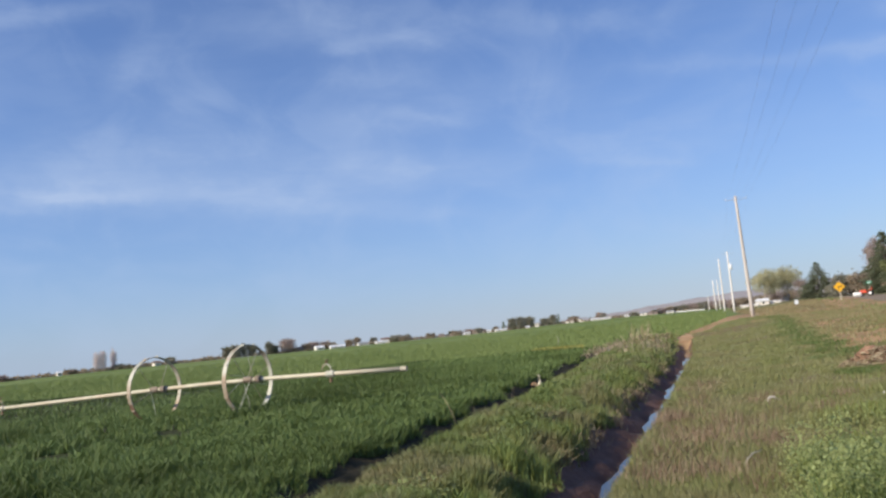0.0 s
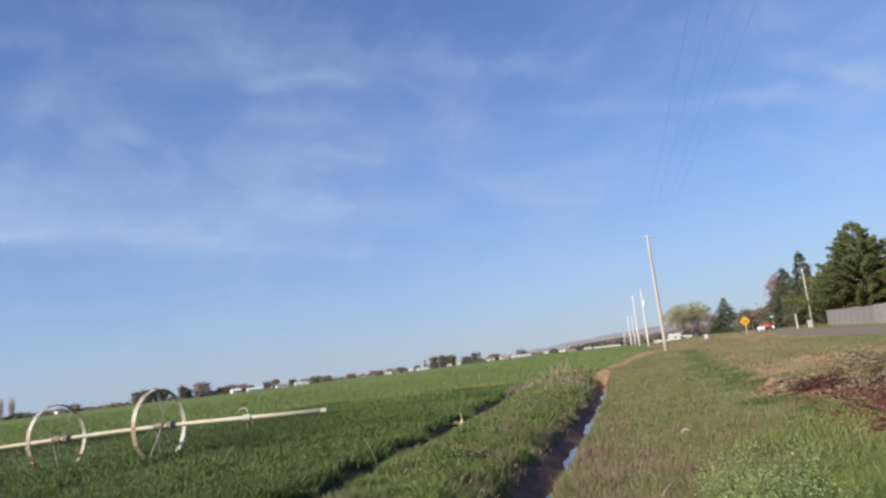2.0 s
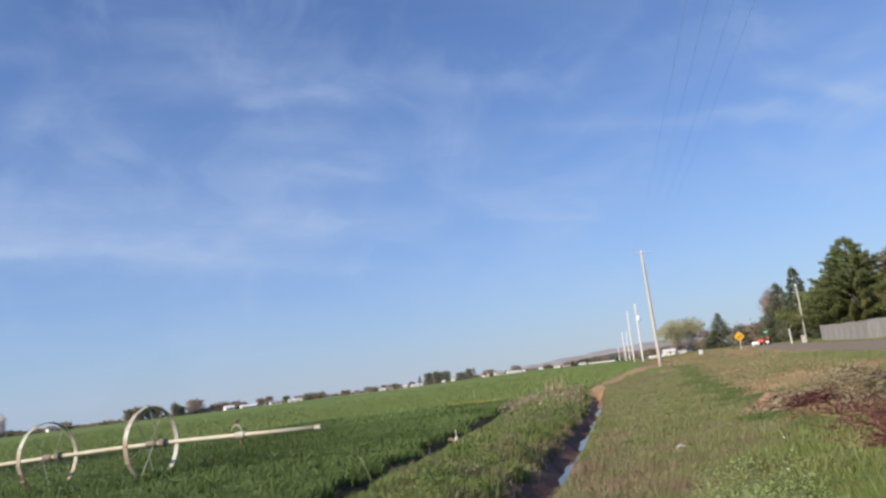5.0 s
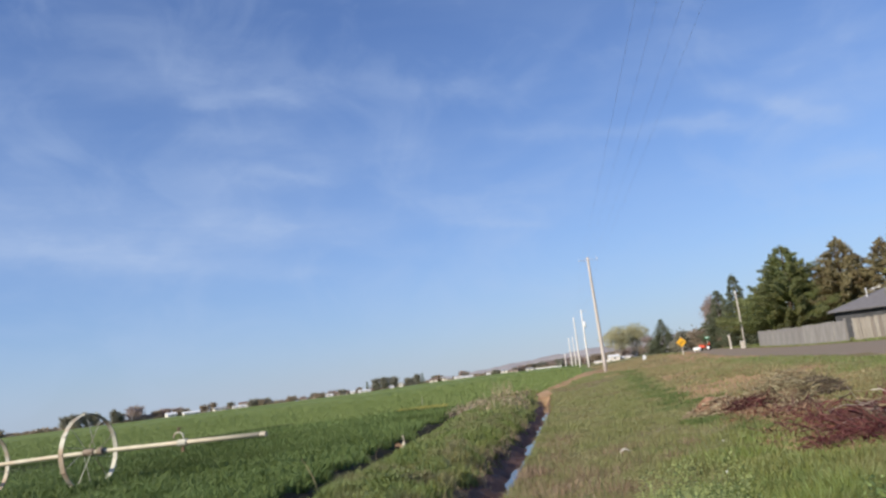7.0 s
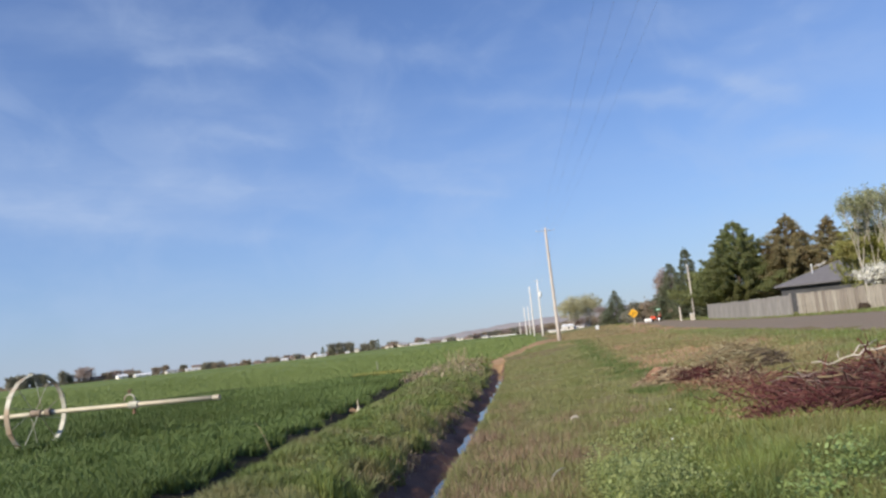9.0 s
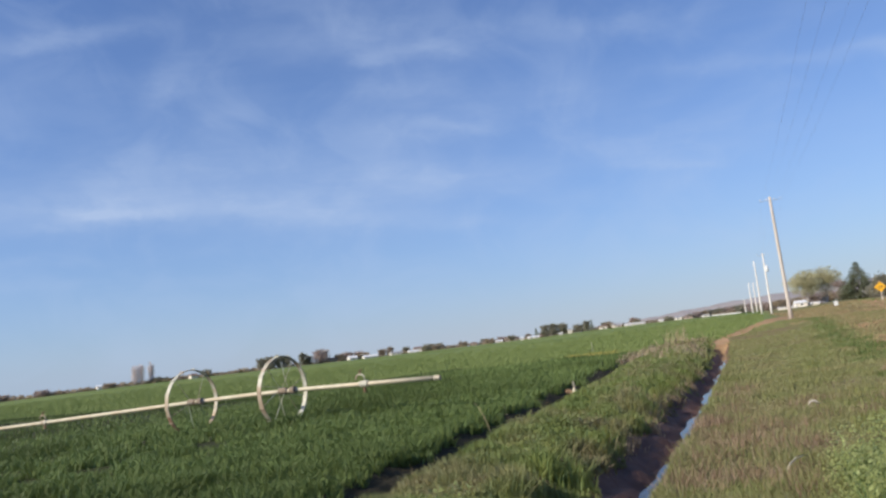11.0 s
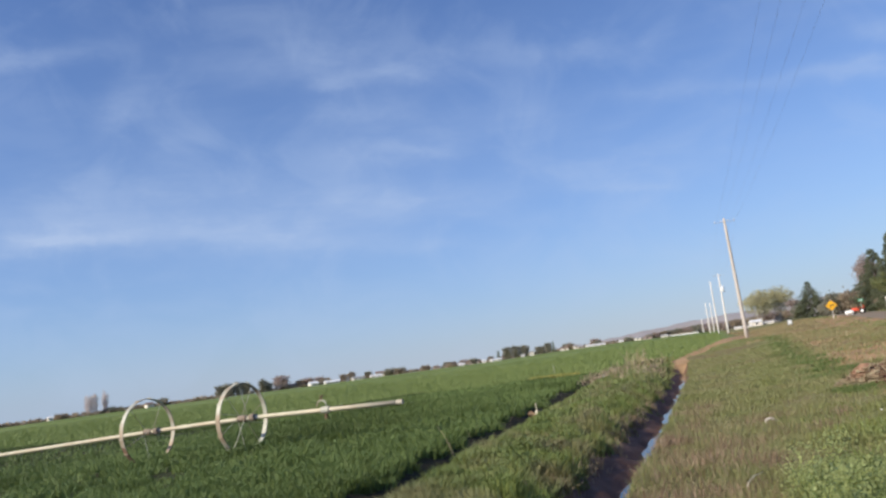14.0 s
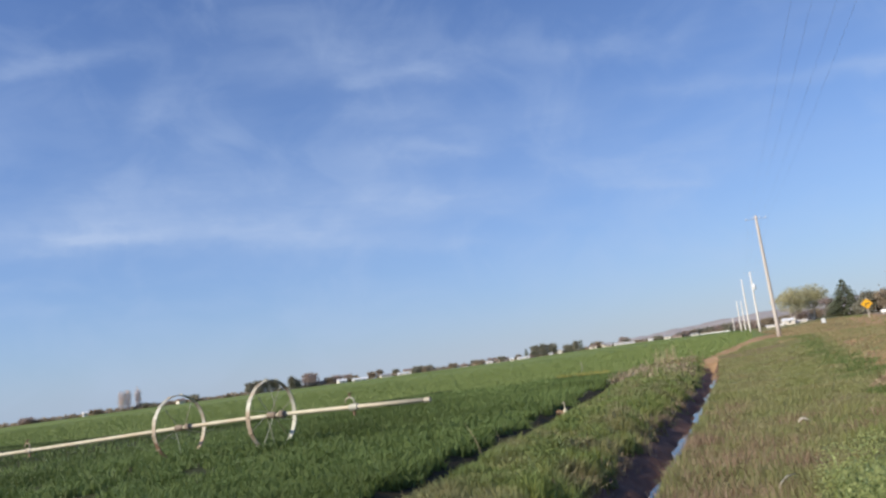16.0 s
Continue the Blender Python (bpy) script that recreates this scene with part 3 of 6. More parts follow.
def on_pipe(s):
    p = PIPE_0 + PIPE_D * s
    z = float(np.interp(s, [-5, 0, 3.4, 10.2, 22], [0.925, 0.915, 0.81, 0.54, 0.10]))
    return Vector((p.x, p.y, z))


def wheel_line():
    root = thing("irrigation_wheel_line", (0, 0, 0), "galvanised irrigation pipe on tall spoked steel wheels in a field", "irrigation line")
    ax = PIPE_D
    side = Vector((0.156, 0.988, 0))
    up = Vector((0, 0, 1))
    bm = bmesh.new()
    tube(bm, [on_pipe(s) for s in np.arange(-4.6, 22.1, 1.9)], 0.054, 12)
    part("pipe", bm, M_ALU, root, "long pale aluminium pipe", True)
    bm = bmesh.new()
    tube(bm, [on_pipe(-4.62), on_pipe(-4.78)], [0.058, 0.058], 12)
    part("end_cap", bm, M_STEEL, root)
    for s, lean, rust0, rust1, spokes in ((0.0, 0.4, 222, 262, 10), (3.39, 1.0, 196, 285, 5)):
        c = on_pipe(s)
        R0, W0 = 0.915, 0.064
        bm = bmesh.new()
        n = 56
        ring = []
        for k in range(n):
            a = k * math.tau / n
            rad = side * math.cos(a) + up * math.sin(a)
            ring.append([bm.verts.new(c + rad * r + ax * o) for r, o in ((R0, -W0), (R0, W0), (R0 - 0.022, W0 - 0.004), (R0 - 0.012, 0), (R0 - 0.022, -W0 + 0.004))])
        for k in range(n):
            p, q = ring[k], ring[(k + 1) % n]
            for j in range(5):
                face = bm.faces.new((p[j], p[(j + 1) % 5], q[(j + 1) % 5], q[j]))
                face.material_index = int(rust0 < k * 360 / n + 9 * math.sin(j * 4.1) < rust1)
        bmesh.ops.recalc_face_normals(bm, faces=bm.faces)
        wheel = part("wheel", bm, [M_STEEL, M_RUST], root, "tall flat-rimmed steel wheel with rust stains")
        for k in range(14):
            a = lean + k * math.tau / 14
            rad = side * math.cos(a) + up * math.sin(a)
            bm = bmesh.new()
            tan = (-side * math.sin(a) + up * math.cos(a))
            tube(bm, [c + rad * (R0 + 0.014) - ax * 0.07, c + rad * (R0 + 0.014) + ax * 0.07], 0.018, 4)
            part("lug", bm, M_STEEL, wheel)
        for k in range(spokes):
            a = lean + k * math.tau / spokes
            rad = side * math.cos(a) + up * math.sin(a)
            tan = (-side * math.sin(a) + up * math.cos(a))
            bm = bmesh.new()
            o = 0.11 if k % 2 else -0.11
            tube(bm, [c + rad * 0.10 + ax * o - tan * 0.05, c + rad * (R0 - 0.015) + ax * 0.02 * (1 if k % 2 else -1)], 0.0085, 5)
            part("spoke", bm, M_STEEL, wheel)
        bm = bmesh.new()
        tube(bm, [c - ax * 0.15, c - ax * 0.13, c + ax * 0.13, c + ax * 0.15], [0.066, 0.085, 0.085, 0.066], 14)
        part("hub", bm, M_HUB, wheel, "stained steel wheel hub")
    for s in (-2.61, 10.2):
        c = on_pipe(s)
        bm = bmesh.new()
        tube(bm, [c - ax * 0.13, c - ax * 0.11, c + ax * 0.11, c + ax * 0.13], [0.066, 0.085, 0.085, 0.066], 12)
        fitting = part("coupling", bm, M_STEEL, root, "pipe coupling")
        bm = bmesh.new()
        pts = [c + up * 0.05 - ax * 0.02]
        for k in range(9):
            a = math.pi * k / 8
            pts.append(c + up * (0.14 + 0.10 * math.sin(a)) + ax * (0.11 - 0.13 * math.cos(a)) - ax * 0.0)
        pts.append(c + up * 0.10 + ax * 0.245)
        tube(bm, pts, 0.018, 7)
        part("gooseneck", bm, M_STEEL, fitting, "bent riser tube", True)
        bm = bmesh.new()
        e = c + up * 0.20 + ax * 0.10
        tube(bm, [e + up * 0.05, e + up * 0.10, e + up * 0.16], [0.022, 0.030, 0.014], 8)
        tube(bm, [e + up * 0.12 - side * 0.07, e + up * 0.15 + side * 0.10], [0.010, 0.014], 6)
        part("sprinkler_head", bm, M_RUST, fitting, "small brass sprinkler head")
        bm = bmesh.new()
        tube(bm, [c - up * 0.05, c - up * 0.10, c - up * 0.20], [0.035, 0.028, 0.045], 8)
        part("drain_valve", bm, M_RUST, fitting, "dark hanging drain weight")
    for s in (-0.35, 3.05):
        c = on_pipe(s)
        bm = bmesh.new()
        tube(bm, [c - ax * 0.10, c - ax * 0.08, c + ax * 0.08, c + ax * 0.10], [0.066, 0.092, 0.092, 0.066], 12)
        part("clamp", bm, M_HUB, root, "rusty pipe clamp")


wheel_line()


# ---- power poles and lines ----
def power_pole(x, y, h, lean=(0, 0), kit=True, transformer=False, label="tall weathered grey wooden utility pole on the verge"):
    z = hz(x, y)
    p = thing("utility_pole", (x, y, z - 0.3), label, "utility pole", "poles along the road")
    bm = bmesh.new()
    n = 7
    tube(bm, [(lean[0] * k / n, lean[1] * k / n, (h + 0.3) * k / n) for k in range(n + 1)], [0.185 - 0.075 * k / n for k in range(n + 1)], 12)
    part("shaft", bm, M_POLE if kit and not transformer else M_POLE_SUNLIT, p, smooth=True)
    if kit:
        bm = bmesh.new()
        box(bm, (1.9, 0.03, 0.03), (lean[0], lean[1] - 0.12, h - 0.03), bevel=0.006)
        arm = part("crossarm", bm, M_ARM, p, "grey wooden crossarm")
        for o in (-0.85, -0.32, 0.32, 0.85):
            bm = bmesh.new()
            tube(bm, [(lean[0] + o, lean[1] - 0.12, h), (lean[0] + o, lean[1] - 0.12, h + 0.06), (lean[0] + o, lean[1] - 0.12, h + 0.12), (lean[0] + o, lean[1] - 0.12, h + 0.16)],
                 [0.010, 0.026, 0.034, 0.015], 8)
            part("insulator", bm, M_TIN, arm, "grey insulator")
    if transformer:
        bm = bmesh.new()
        tube(bm, [(0.33, -0.05, h - 3.0), (0.33, -0.05, h - 2.95), (0.33, -0.05, h - 2.05), (0.33, -0.05, h - 1.98)], [0.20, 0.25, 0.25, 0.2], 14)
        can = part("transformer", bm, M_TIN, p, "pale grey transformer can", True)
        bm = bmesh.new()
        tube(bm, [(0.33, -0.05, h - 1.98), (0.33, -0.05, h - 1.75)], [0.05, 0.03], 8)
        part("bushing", bm, M_TIN, can)
        bm = bmesh.new()
        box(bm, (0.16, 0.10, 0.9), (0.13, -0.02, h - 2.5), bevel=0.01)
        part("bracket", bm, M_STEEL, can)
    return p


POLES = ((3.2, -14.0, 10.3), (6.05, 72.8, 11.0), (8.95, 143.0, 10.7))
power_pole(*POLES[0])
power_pole(*POLES[1], lean=(-0.16, 0))
power_pole(*POLES[2], transformer=True, label="weathered utility pole carrying a grey transformer can")
for x, y, h in ((8.6, 167.0, 10.9), (8.9, 214.5, 8.0), (10.6, 228.0, 8.4), (9.4, 280.0, 4.6)):
    power_pole(x, y, h, kit=False, label="pale wooden utility pole at the edge of the field")

line = thing("power_line", (0, 0, 0), "four thin dark overhead power wires strung between poles", "power line")
for o in (-0.85, -0.32, 0.32, 0.85):
    bm = bmesh.new()
    pts = []
    for (x0, y0, h0), (x1, y1, h1) in zip(POLES[:2], POLES[1:3]):
        a = Vector((x0 + o, y0 - 0.12, hz(x0, y0) - 0.3 + h0 + 0.15))
        b = Vector((x1 + o, y1 - 0.12, hz(x1, y1) - 0.3 + h1 + 0.15))
        for k in range(25):
            t = k / 24
            if pts and k == 0:
                continue
            p = a.lerp(b, t)
            p.z -= 4 * 0.75 * t * (1 - t)
            pts.append(p)
    tube(bm, pts, 0.0028, 5)
    part("wire", bm, M_WIRE, line)

# shorter service pole beside the fence, with a white box at its foot
def service_pole():
    x, y = bearing(14.58, 99)
    z = hz(x, y)
    p = thing("service_pole", (x, y, z - 0.3), "short grey wooden service pole with a lamp, beside dark spruces", "utility pole")
    bm = bmesh.new()
    tube(bm, [(0, 0, 0), (0, 0, 4), (-0.05, 0, 7.2)], [0.105, 0.085, 0.065], 10)
    part("shaft", bm, M_POLE, p, smooth=True)
    bm = bmesh.new()
    tube(bm, [(-0.1, -0.1, 6.95), (-0.1, -0.1, 7.05), (-0.1, -0.1, 7.26), (-0.1, -0.1, 7.32)], [0.05, 0.11, 0.10, 0.04], 10)
    part("lamp_head", bm, M_WHITE, p, "white lamp head")
    x, y = bearing(14.45, 98)
    q = thing("utility_box", (x, y, hz(x, y)), "white utility box at the foot of a pole", "utility box")
    bm = bmesh.new()
    box(bm, (0.5, 0.4, 0.85), (0, 0, 0.42), bevel=0.03)
    part("cabinet", bm, M_PALE, q)
    bm = bmesh.new()
    box(bm, (0.56, 0.46, 0.06), (0, 0, 0.87), bevel=0.02)
    part("lid", bm, M_TIN, q)
    x, y = bearing(13.65, 100)
    q = thing("wooden_post", (x, y, hz(x, y) - 0.2), "short tan wooden post beside the road", "post")
    bm = bmesh.new()
    tube(bm, [(0, 0, 0), (0, 0, 1.0), (-0.04, 0, 1.98), (-0.04, 0, 2.02)], [0.12, 0.115, 0.11, 0.06], 8)
    part("shaft", bm, M_POLE, q)
    x, y = bearing(7.63, 112)
    q = thing("utility_pedestal", (x, y, hz(x, y)), "squat white utility pedestal on the grass verge", "utility box")
    bm = bmesh.new()
    box(bm, (0.46, 0.40, 0.58), (0, 0, 0.29), bevel=0.05)
    part("cabinet", bm, M_TIN, q)
    bm = bmesh.new()
    box(bm, (0.52, 0.46, 0.07), (0, 0, 0.60), bevel=0.03)
    part("lid", bm, M_TIN, q)


service_pole()


# ---- road signs, machine and tank near the junction ----
def signs():
    x, y = bearing(10.36, 106)
    s = thing("warning_sign", (x, y, hz(x, y)), "yellow diamond warning sign with a black curve arrow on a post", "road sign", turn=-10)
    bm = bmesh.new()
    box(bm, (0.10, 0.10, 2.6), (0, 0.03, 1.15))
    part("post", bm, M_POLE, s)
    bm = bmesh.new()
    box(bm, (0.92, 0.02, 0.92), (0, -0.04, 1.66), Euler((0, radians(45), 0)), bevel=0.006)
    plate = part("plate", bm, M_YELLOW, s, "yellow diamond plate")
    bm = bmesh.new()
    for size, at, rot in (((0.09, 0.012, 0.40), (-0.12, -0.058, 1.50), 0), ((0.36, 0.012, 0.09), (0.02, -0.058, 1.70), 0)):
        box(bm, size, at, Euler((0, radians(rot), 0)))
    v = [bm.verts.new(p) for p in ((0.16, -0.062, 1.84), (0.16, -0.062, 1.56), (0.36, -0.062, 1.70), (0.16, -0.052, 1.84), (0.16, -0.052, 1.56), (0.36, -0.052, 1.70))]
    for f in ((0, 1, 2), (5, 4, 3), (0, 3, 4, 1), (1, 4, 5, 2), (2, 5, 3, 0)):
        bm.faces.new([v[i] for i in f])
    part("arrow", bm, M_BLACK, plate, "black arrow")
    x, y = bearing(12.13, 116)
    s = thing("street_sign", (x, y, hz(x, y)), "small green street name sign on a thin post", "road sign", turn=-12)
    bm = bmesh.new()
    tube(bm, [(0, 0, 0), (0, 0, 1.9)], 0.03, 6)
    part("post", bm, M_STEEL, s)
    bm = bmesh.new()
    box(bm, (0.6, 0.02, 0.30), (0, -0.03, 1.75), bevel=0.005)
    plate = part("plate", bm, M_GREEN, s, "green name plate")
    bm = bmesh.new()
    box(bm, (0.42, 0.01, 0.09), (0, -0.046, 1.75))
    part("lettering_bar", bm, M_WHITE, plate)
    x, y = bearing(11.35, 112)
    k = thing("white_tank", (x, y, hz(x, y)), "small white horizontal tank on the grass", "tank", turn=-14)
    k.scale = (0.85, 0.85, 0.85)
    bm = bmesh.new()
    tube(bm, [(-0.62, 0, 0.42), (-0.56, 0, 0.42), (-0.45, 0, 0.42), (0.45, 0, 0.42), (0.56, 0, 0.42), (0.62, 0, 0.42)], [0.08, 0.22, 0.3, 0.3, 0.22, 0.08], 14)
    part("body", bm, M_WHITE, k, smooth=True)
    for o in (-0.35, 0.35):
        bm = bmesh.new()
        box(bm, (0.10, 0.45, 0.2), (o, 0, 0.09))
        part("foot", bm, M_TIN, k)
    x, y = bearing(11.92, 113)
    k = thing("garden_tractor", (x, y, hz(x, y)), "small red tractor parked on the grass by the road", "tractor", turn=-20)
    bm = bmesh.new()
    box(bm, (0.80, 0.5, 0.42), (-0.42, 0, 0.62), bevel=0.06)
    part("bonnet", bm, M_RED, k, "red bonnet")
    bm = bmesh.new()
    box(bm, (0.75, 0.62, 0.16), (0.35, 0, 0.48), bevel=0.03)
    part("chassis", bm, M_RED, k)
    bm = bmesh.new()
    box(bm, (0.36, 0.42, 0.12), (0.45, 0, 0.72), bevel=0.03)
    box(bm, (0.10, 0.42, 0.4), (0.64, 0, 0.92), bevel=0.03)
    part("seat", bm, M_RED, k)
    for o in (-0.36, 0.36):
        bm = bmesh.new()
        box(bm, (0.62, 0.2, 0.07), (0.45, o, 0.78), bevel=0.025)
        part("mudguard", bm, M_RED, k)
        for cx, r in ((0.45, 0.36), (-0.62, 0.23)):
            bm = bmesh.new()
            tube(bm, [(cx, o - 0.10, r), (cx, o - 0.08, r), (cx, o + 0.08, r), (cx, o + 0.10, r)], [r * 0.85, r, r, r * 0.85], 16)
            wh = part("wheel", bm, M_RUBBER, k, "black rubber tyre")
            bm = bmesh.new()
            tube(bm, [(cx, o - 0.11, r), (cx, o + 0.11, r)], r * 0.5, 12)
            part("rim", bm, M_WHITE, wh)
    bm = bmesh.new()
    tube(bm, [(-0.02, 0, 0.7), (0.10, 0, 1.05)], 0.02, 6)
    tube(bm, [(0.10 + 0.1 * math.sin(a), 0.18 * math.cos(a), 1.05 + 0.08 * math.sin(a)) for a in np.linspace(0, math.tau, 13)], 0.015, 5)
    part("steering_wheel", bm, M_BLACK, k)


signs()


# ---- fences and house across the road ----
def fence_run(p0, p1, h, step, mat, gap, name, label, tilt=0.0):
    rnd = random.Random(int(step * 100))
    a, b = Vector(p0), Vector(p1)
    n = max(1, round((b - a).length / step))
    d = (b - a) / n
    turn = math.degrees(math.atan2(d.y, d.x))
    root = thing(name, (0, 0, 0), label, "fence")
    share = []
    for v in range(3):
        bm = bmesh.new()
        box(bm, (d.length - gap, 0.03 + 0.006 * v, h + 0.03 * v - 0.03), (0, 0, (h + 0.03 * v - 0.03) / 2), bevel=0.006)
        share.append(from_bm("panel", bm, mat))
    bm = bmesh.new()
    box(bm, (0.10, 0.10, h + 0.06), (0, 0, (h + 0.06) / 2), bevel=0.01)
    post = from_bm("post", bm, mat)
    for k in range(n):
        c = a + d * (k + 0.5)
        ob = new("board" if step < 1 else "panel", share[rnd.randrange(3)])
        ob.parent = root
        z = hz(c.x, c.y)
        slope = math.degrees(math.atan2(hz(*(a + d * (k + 1)).xy) - hz(*(a + d * k).xy), d.length)) if step > 1 else 0
        ob.matrix_basis = pose(c.x, c.y, z - 0.02, rnd.uniform(-1, 1), -slope, turn + rnd.uniform(-0.8, 0.8))
    m = max(1, round((b - a).length / 2.4))
    for k in range(m + 1):
        c = a.lerp(b, k / m)
        off = Vector((-d.y, d.x)).normalized() * 0.08
        ob = new("post", post)
        ob.parent = root
        ob.matrix_basis = pose(c.x + off.x, c.y + off.y, hz(c.x, c.y) - 0.02, 0, 0, turn)
    for zz in (0.4, h - 0.35):
        bm = bmesh.new()
        q0, q1 = a + Vector((-d.y, d.x)).normalized() * 0.05, b + Vector((-d.y, d.x)).normalized() * 0.05
        tube(bm, [(q0.x, q0.y, hz(q0.x, q0.y) + zz), (q1.x, q1.y, hz(q1.x, q1.y) + zz)], 0.04, 4)
        part("rail", bm, mat, root)
    return root


F1, F2, F3, F4, F6 = bearing(15.55, 96), bearing(18.4, 77), bearing(21.0, 68), bearing(21.5, 66.8), bearing(27.5, 62.5)
fence_run(F1, F2, 1.76, 2.4, M_CONC, 0.012, "panel_fence", "plain weathered grey panel fence beside the road")
fence_run(F2, F3, 1.76, 2.4, M_CONC, 0.012, "panel_fence", "plain weathered grey panel fence beside the road")
fence_run(F4, F6, 1.76, 0.30, M_FENCE, 0.02, "board_fence", "weathered vertical board fence in mixed grey boards")


def gate():
    (x0, y0), (x1, y1) = F3, F4
    turn = math.degrees(math.atan2(y1 - y0, x1 - x0))
    g = thing("gate", ((x0 + x1) / 2, (y0 + y1) / 2, hz(x0, y0)), "narrow gate of near-black boards filling a dark gap in a fence", "gate", turn=turn)
    w = math.hypot(x1 - x0, y1 - y0)
    # set-back boards coloured as the dark of the gap
    for k in range(5):
        bm = bmesh.new()
        box(bm, (w / 5 - 0.03, 0.03, 1.42), (-w / 2 + w * (k + 0.5) / 5, 0.55, 0.78), bevel=0.006)
        part("board", bm, M_GATE, g)
    for zz in (0.35, 0.85, 1.30):
        bm = bmesh.new()
        box(bm, (w - 0.04, 0.05, 0.10), (0, 0.50, zz), bevel=0.008)
        part("rail", bm, M_FENCE, g, "pale weathered rail")
    for ox, hh in ((-w / 2 + 0.04, 1.86), (w / 2 - 0.04, 1.80)):
        bm = bmesh.new()
        box(bm, (0.13, 0.13, hh), (ox, 0.02, hh / 2), bevel=0.012)
        part("post", bm, M_CONC, g, "grey gate post")
    bm = bmesh.new()
    tube(bm, [(w * 0.35, 0.44, 0.95), (w * 0.35, 0.38, 1.0)], 0.02, 6)
    part("latch", bm, M_STEEL, g)


gate()


def dwelling(x, y, w, l, h, rise, wall_m, roof_m, turn, label, hip=0.0, windows=2, chimney=False, name="house", over=0.35):
    """A small house: w along its front, l deep, walls h high, roof rise; hip: how far the ridge ends stand in."""
    z = hz(x, y) - 0.05
    r = thing(name, (x, y, z), label, "house" if name == "house" else "building", turn=turn)
    bm = bmesh.new()
    box(bm, (w, l, h + 0.05), (0, 0, (h + 0.05) / 2), bevel=0.02)
    if not hip:
        for s in (-1, 1):
            v = [bm.verts.new(p) for p in ((s * w / 2, -l / 2, h + 0.05), (s * w / 2, l / 2, h + 0.05), (s * w / 2, 0, h + rise - 0.05))]
            bm.faces.new(v)
    part("wall", bm, wall_m, r)
    bm = bmesh.new()
    e, k = over, w / 2 + over - hip
    zt, th = h + rise, 0.14
    drop = rise * over / (l / 2)
    low = h - drop + 0.08
    verts = []
    for lift in (0, th):
        verts.append([bm.verts.new(p) for p in ((-w / 2 - e, -l / 2 - e, low + lift), (w / 2 + e, -l / 2 - e, low + lift), (w / 2 + e, l / 2 + e, low + lift),
                                                (-w / 2 - e, l / 2 + e, low + lift), (-k, 0, zt + lift), (k, 0, zt + lift))])
    for f in ((0, 1, 5, 4), (2, 3, 4, 5), (1, 2, 5), (3, 0, 4)):
        bm.faces.new([verts[1][i] for i in f])
        bm.faces.new([verts[0][i] for i in reversed(f)])
    for i, j in ((0, 1), (1, 2), (2, 3), (3, 0)):
        bm.faces.new((verts[0][i], verts[0][j], verts[1][j], verts[1][i]))
    roof = part("roof", bm, roof_m, r)
    if chimney:
        bm = bmesh.new()
        tube(bm, [(-w * 0.29, -l * 0.28, h + rise * 0.2), (-w * 0.29, -l * 0.28, h + rise * 0.92)], 0.055, 8)
        tube(bm, [(-w * 0.29, -l * 0.28, h + rise * 0.92), (-w * 0.29, -l * 0.28, h + rise * 0.97)], [0.09, 0.07], 8)
        part("chimney", bm, M_TIN, roof, "pale metal flue pipe")
    for i in range(windows):
        ox = -w / 2 + w * (i + 0.7) / (windows + 0.6)
        bm = bmesh.new()
        box(bm, (1.3, 0.06, 1.1), (ox, -l / 2 - 0.02, h * 0.55), bevel=0.01)
        fr = part("window", bm, M_WHITE, r, "white window frame")
        bm = bmesh.new()
        box(bm, (1.1, 0.03, 0.9), (ox, -l / 2 - 0.045, h * 0.55))
        part("pane", bm, M_GLASS, fr, "dark glass")
    bm = bmesh.new()
    box(bm, (0.95, 0.06, 2.05), (w / 2 - 0.9, -l / 2 - 0.02, 1.05), bevel=0.01)
    part("door", bm, M_TIN, r)
    return r


hx, hy = bearing(25.4, 88.5)
dwelling(hx, hy, 14.5, 9.5, 2.85, 2.0, M_SIDING, M_SHINGLE, -24, "single-storey grey house with a dark shingle hip roof behind a fence", hip=6.0, windows=0, chimney=True, over=0.6)
near_house = [o for o in scene.objects if o.name.startswith("house")][0]
near_roof = [o for o in near_house.children if o.name.startswith("roof")][0]
bm = bmesh.new()
tube(bm, [(-3.5, -0.3, 3.9), (-3.5, -0.3, 4.85)], 0.016, 6)
tube(bm, [(-4.0, -0.3, 4.62), (-2.9, -0.3, 4.88)], 0.026, 6)
for o in (-3.7, -3.2, -3.0):
    tube(bm, [(o - 0.1, -0.3, 4.56 + 0.22 * (o + 4.0)), (o + 0.15, -0.3, 4.84 + 0.22 * (o + 4.0))], 0.022, 5)
part("antenna", bm, M_WHITE, near_roof, "pale television antenna")


# ---- trees ----
def scatter_tris(centres, k, size, rng, up=0.3, width=0.35, out=0.0):
    """k spiky triangles round each centre."""
    n = len(centres) * k
    c = np.repeat(centres, k, 0) + rng.normal(0, 0.30, (n, 3)) * np.repeat(size, k)[:, None]
    d = rng.normal(0, 1, (n, 3))
    d[:, 2] = d[:, 2] * 0.7 + up
    if out:
        flat = np.repeat(centres, k, 0) * [1, 1, 0]
        d += out * flat / (np.linalg.norm(flat, axis=1)[:, None] + 0.01)
    d /= np.linalg.norm(d, axis=1)[:, None]
    p = np.cross(d, rng.normal(0, 1, (n, 3)))
    p /= np.linalg.norm(p, axis=1)[:, None]
    s = np.repeat(size, k) * rng.uniform(0.6, 1.3, n)
    v = np.stack([c + p * (s * width)[:, None], c - p * (s * width)[:, None], c + d * s[:, None]], 1).reshape(-1, 3)
    return v, np.arange(n * 3).reshape(-1, 3)


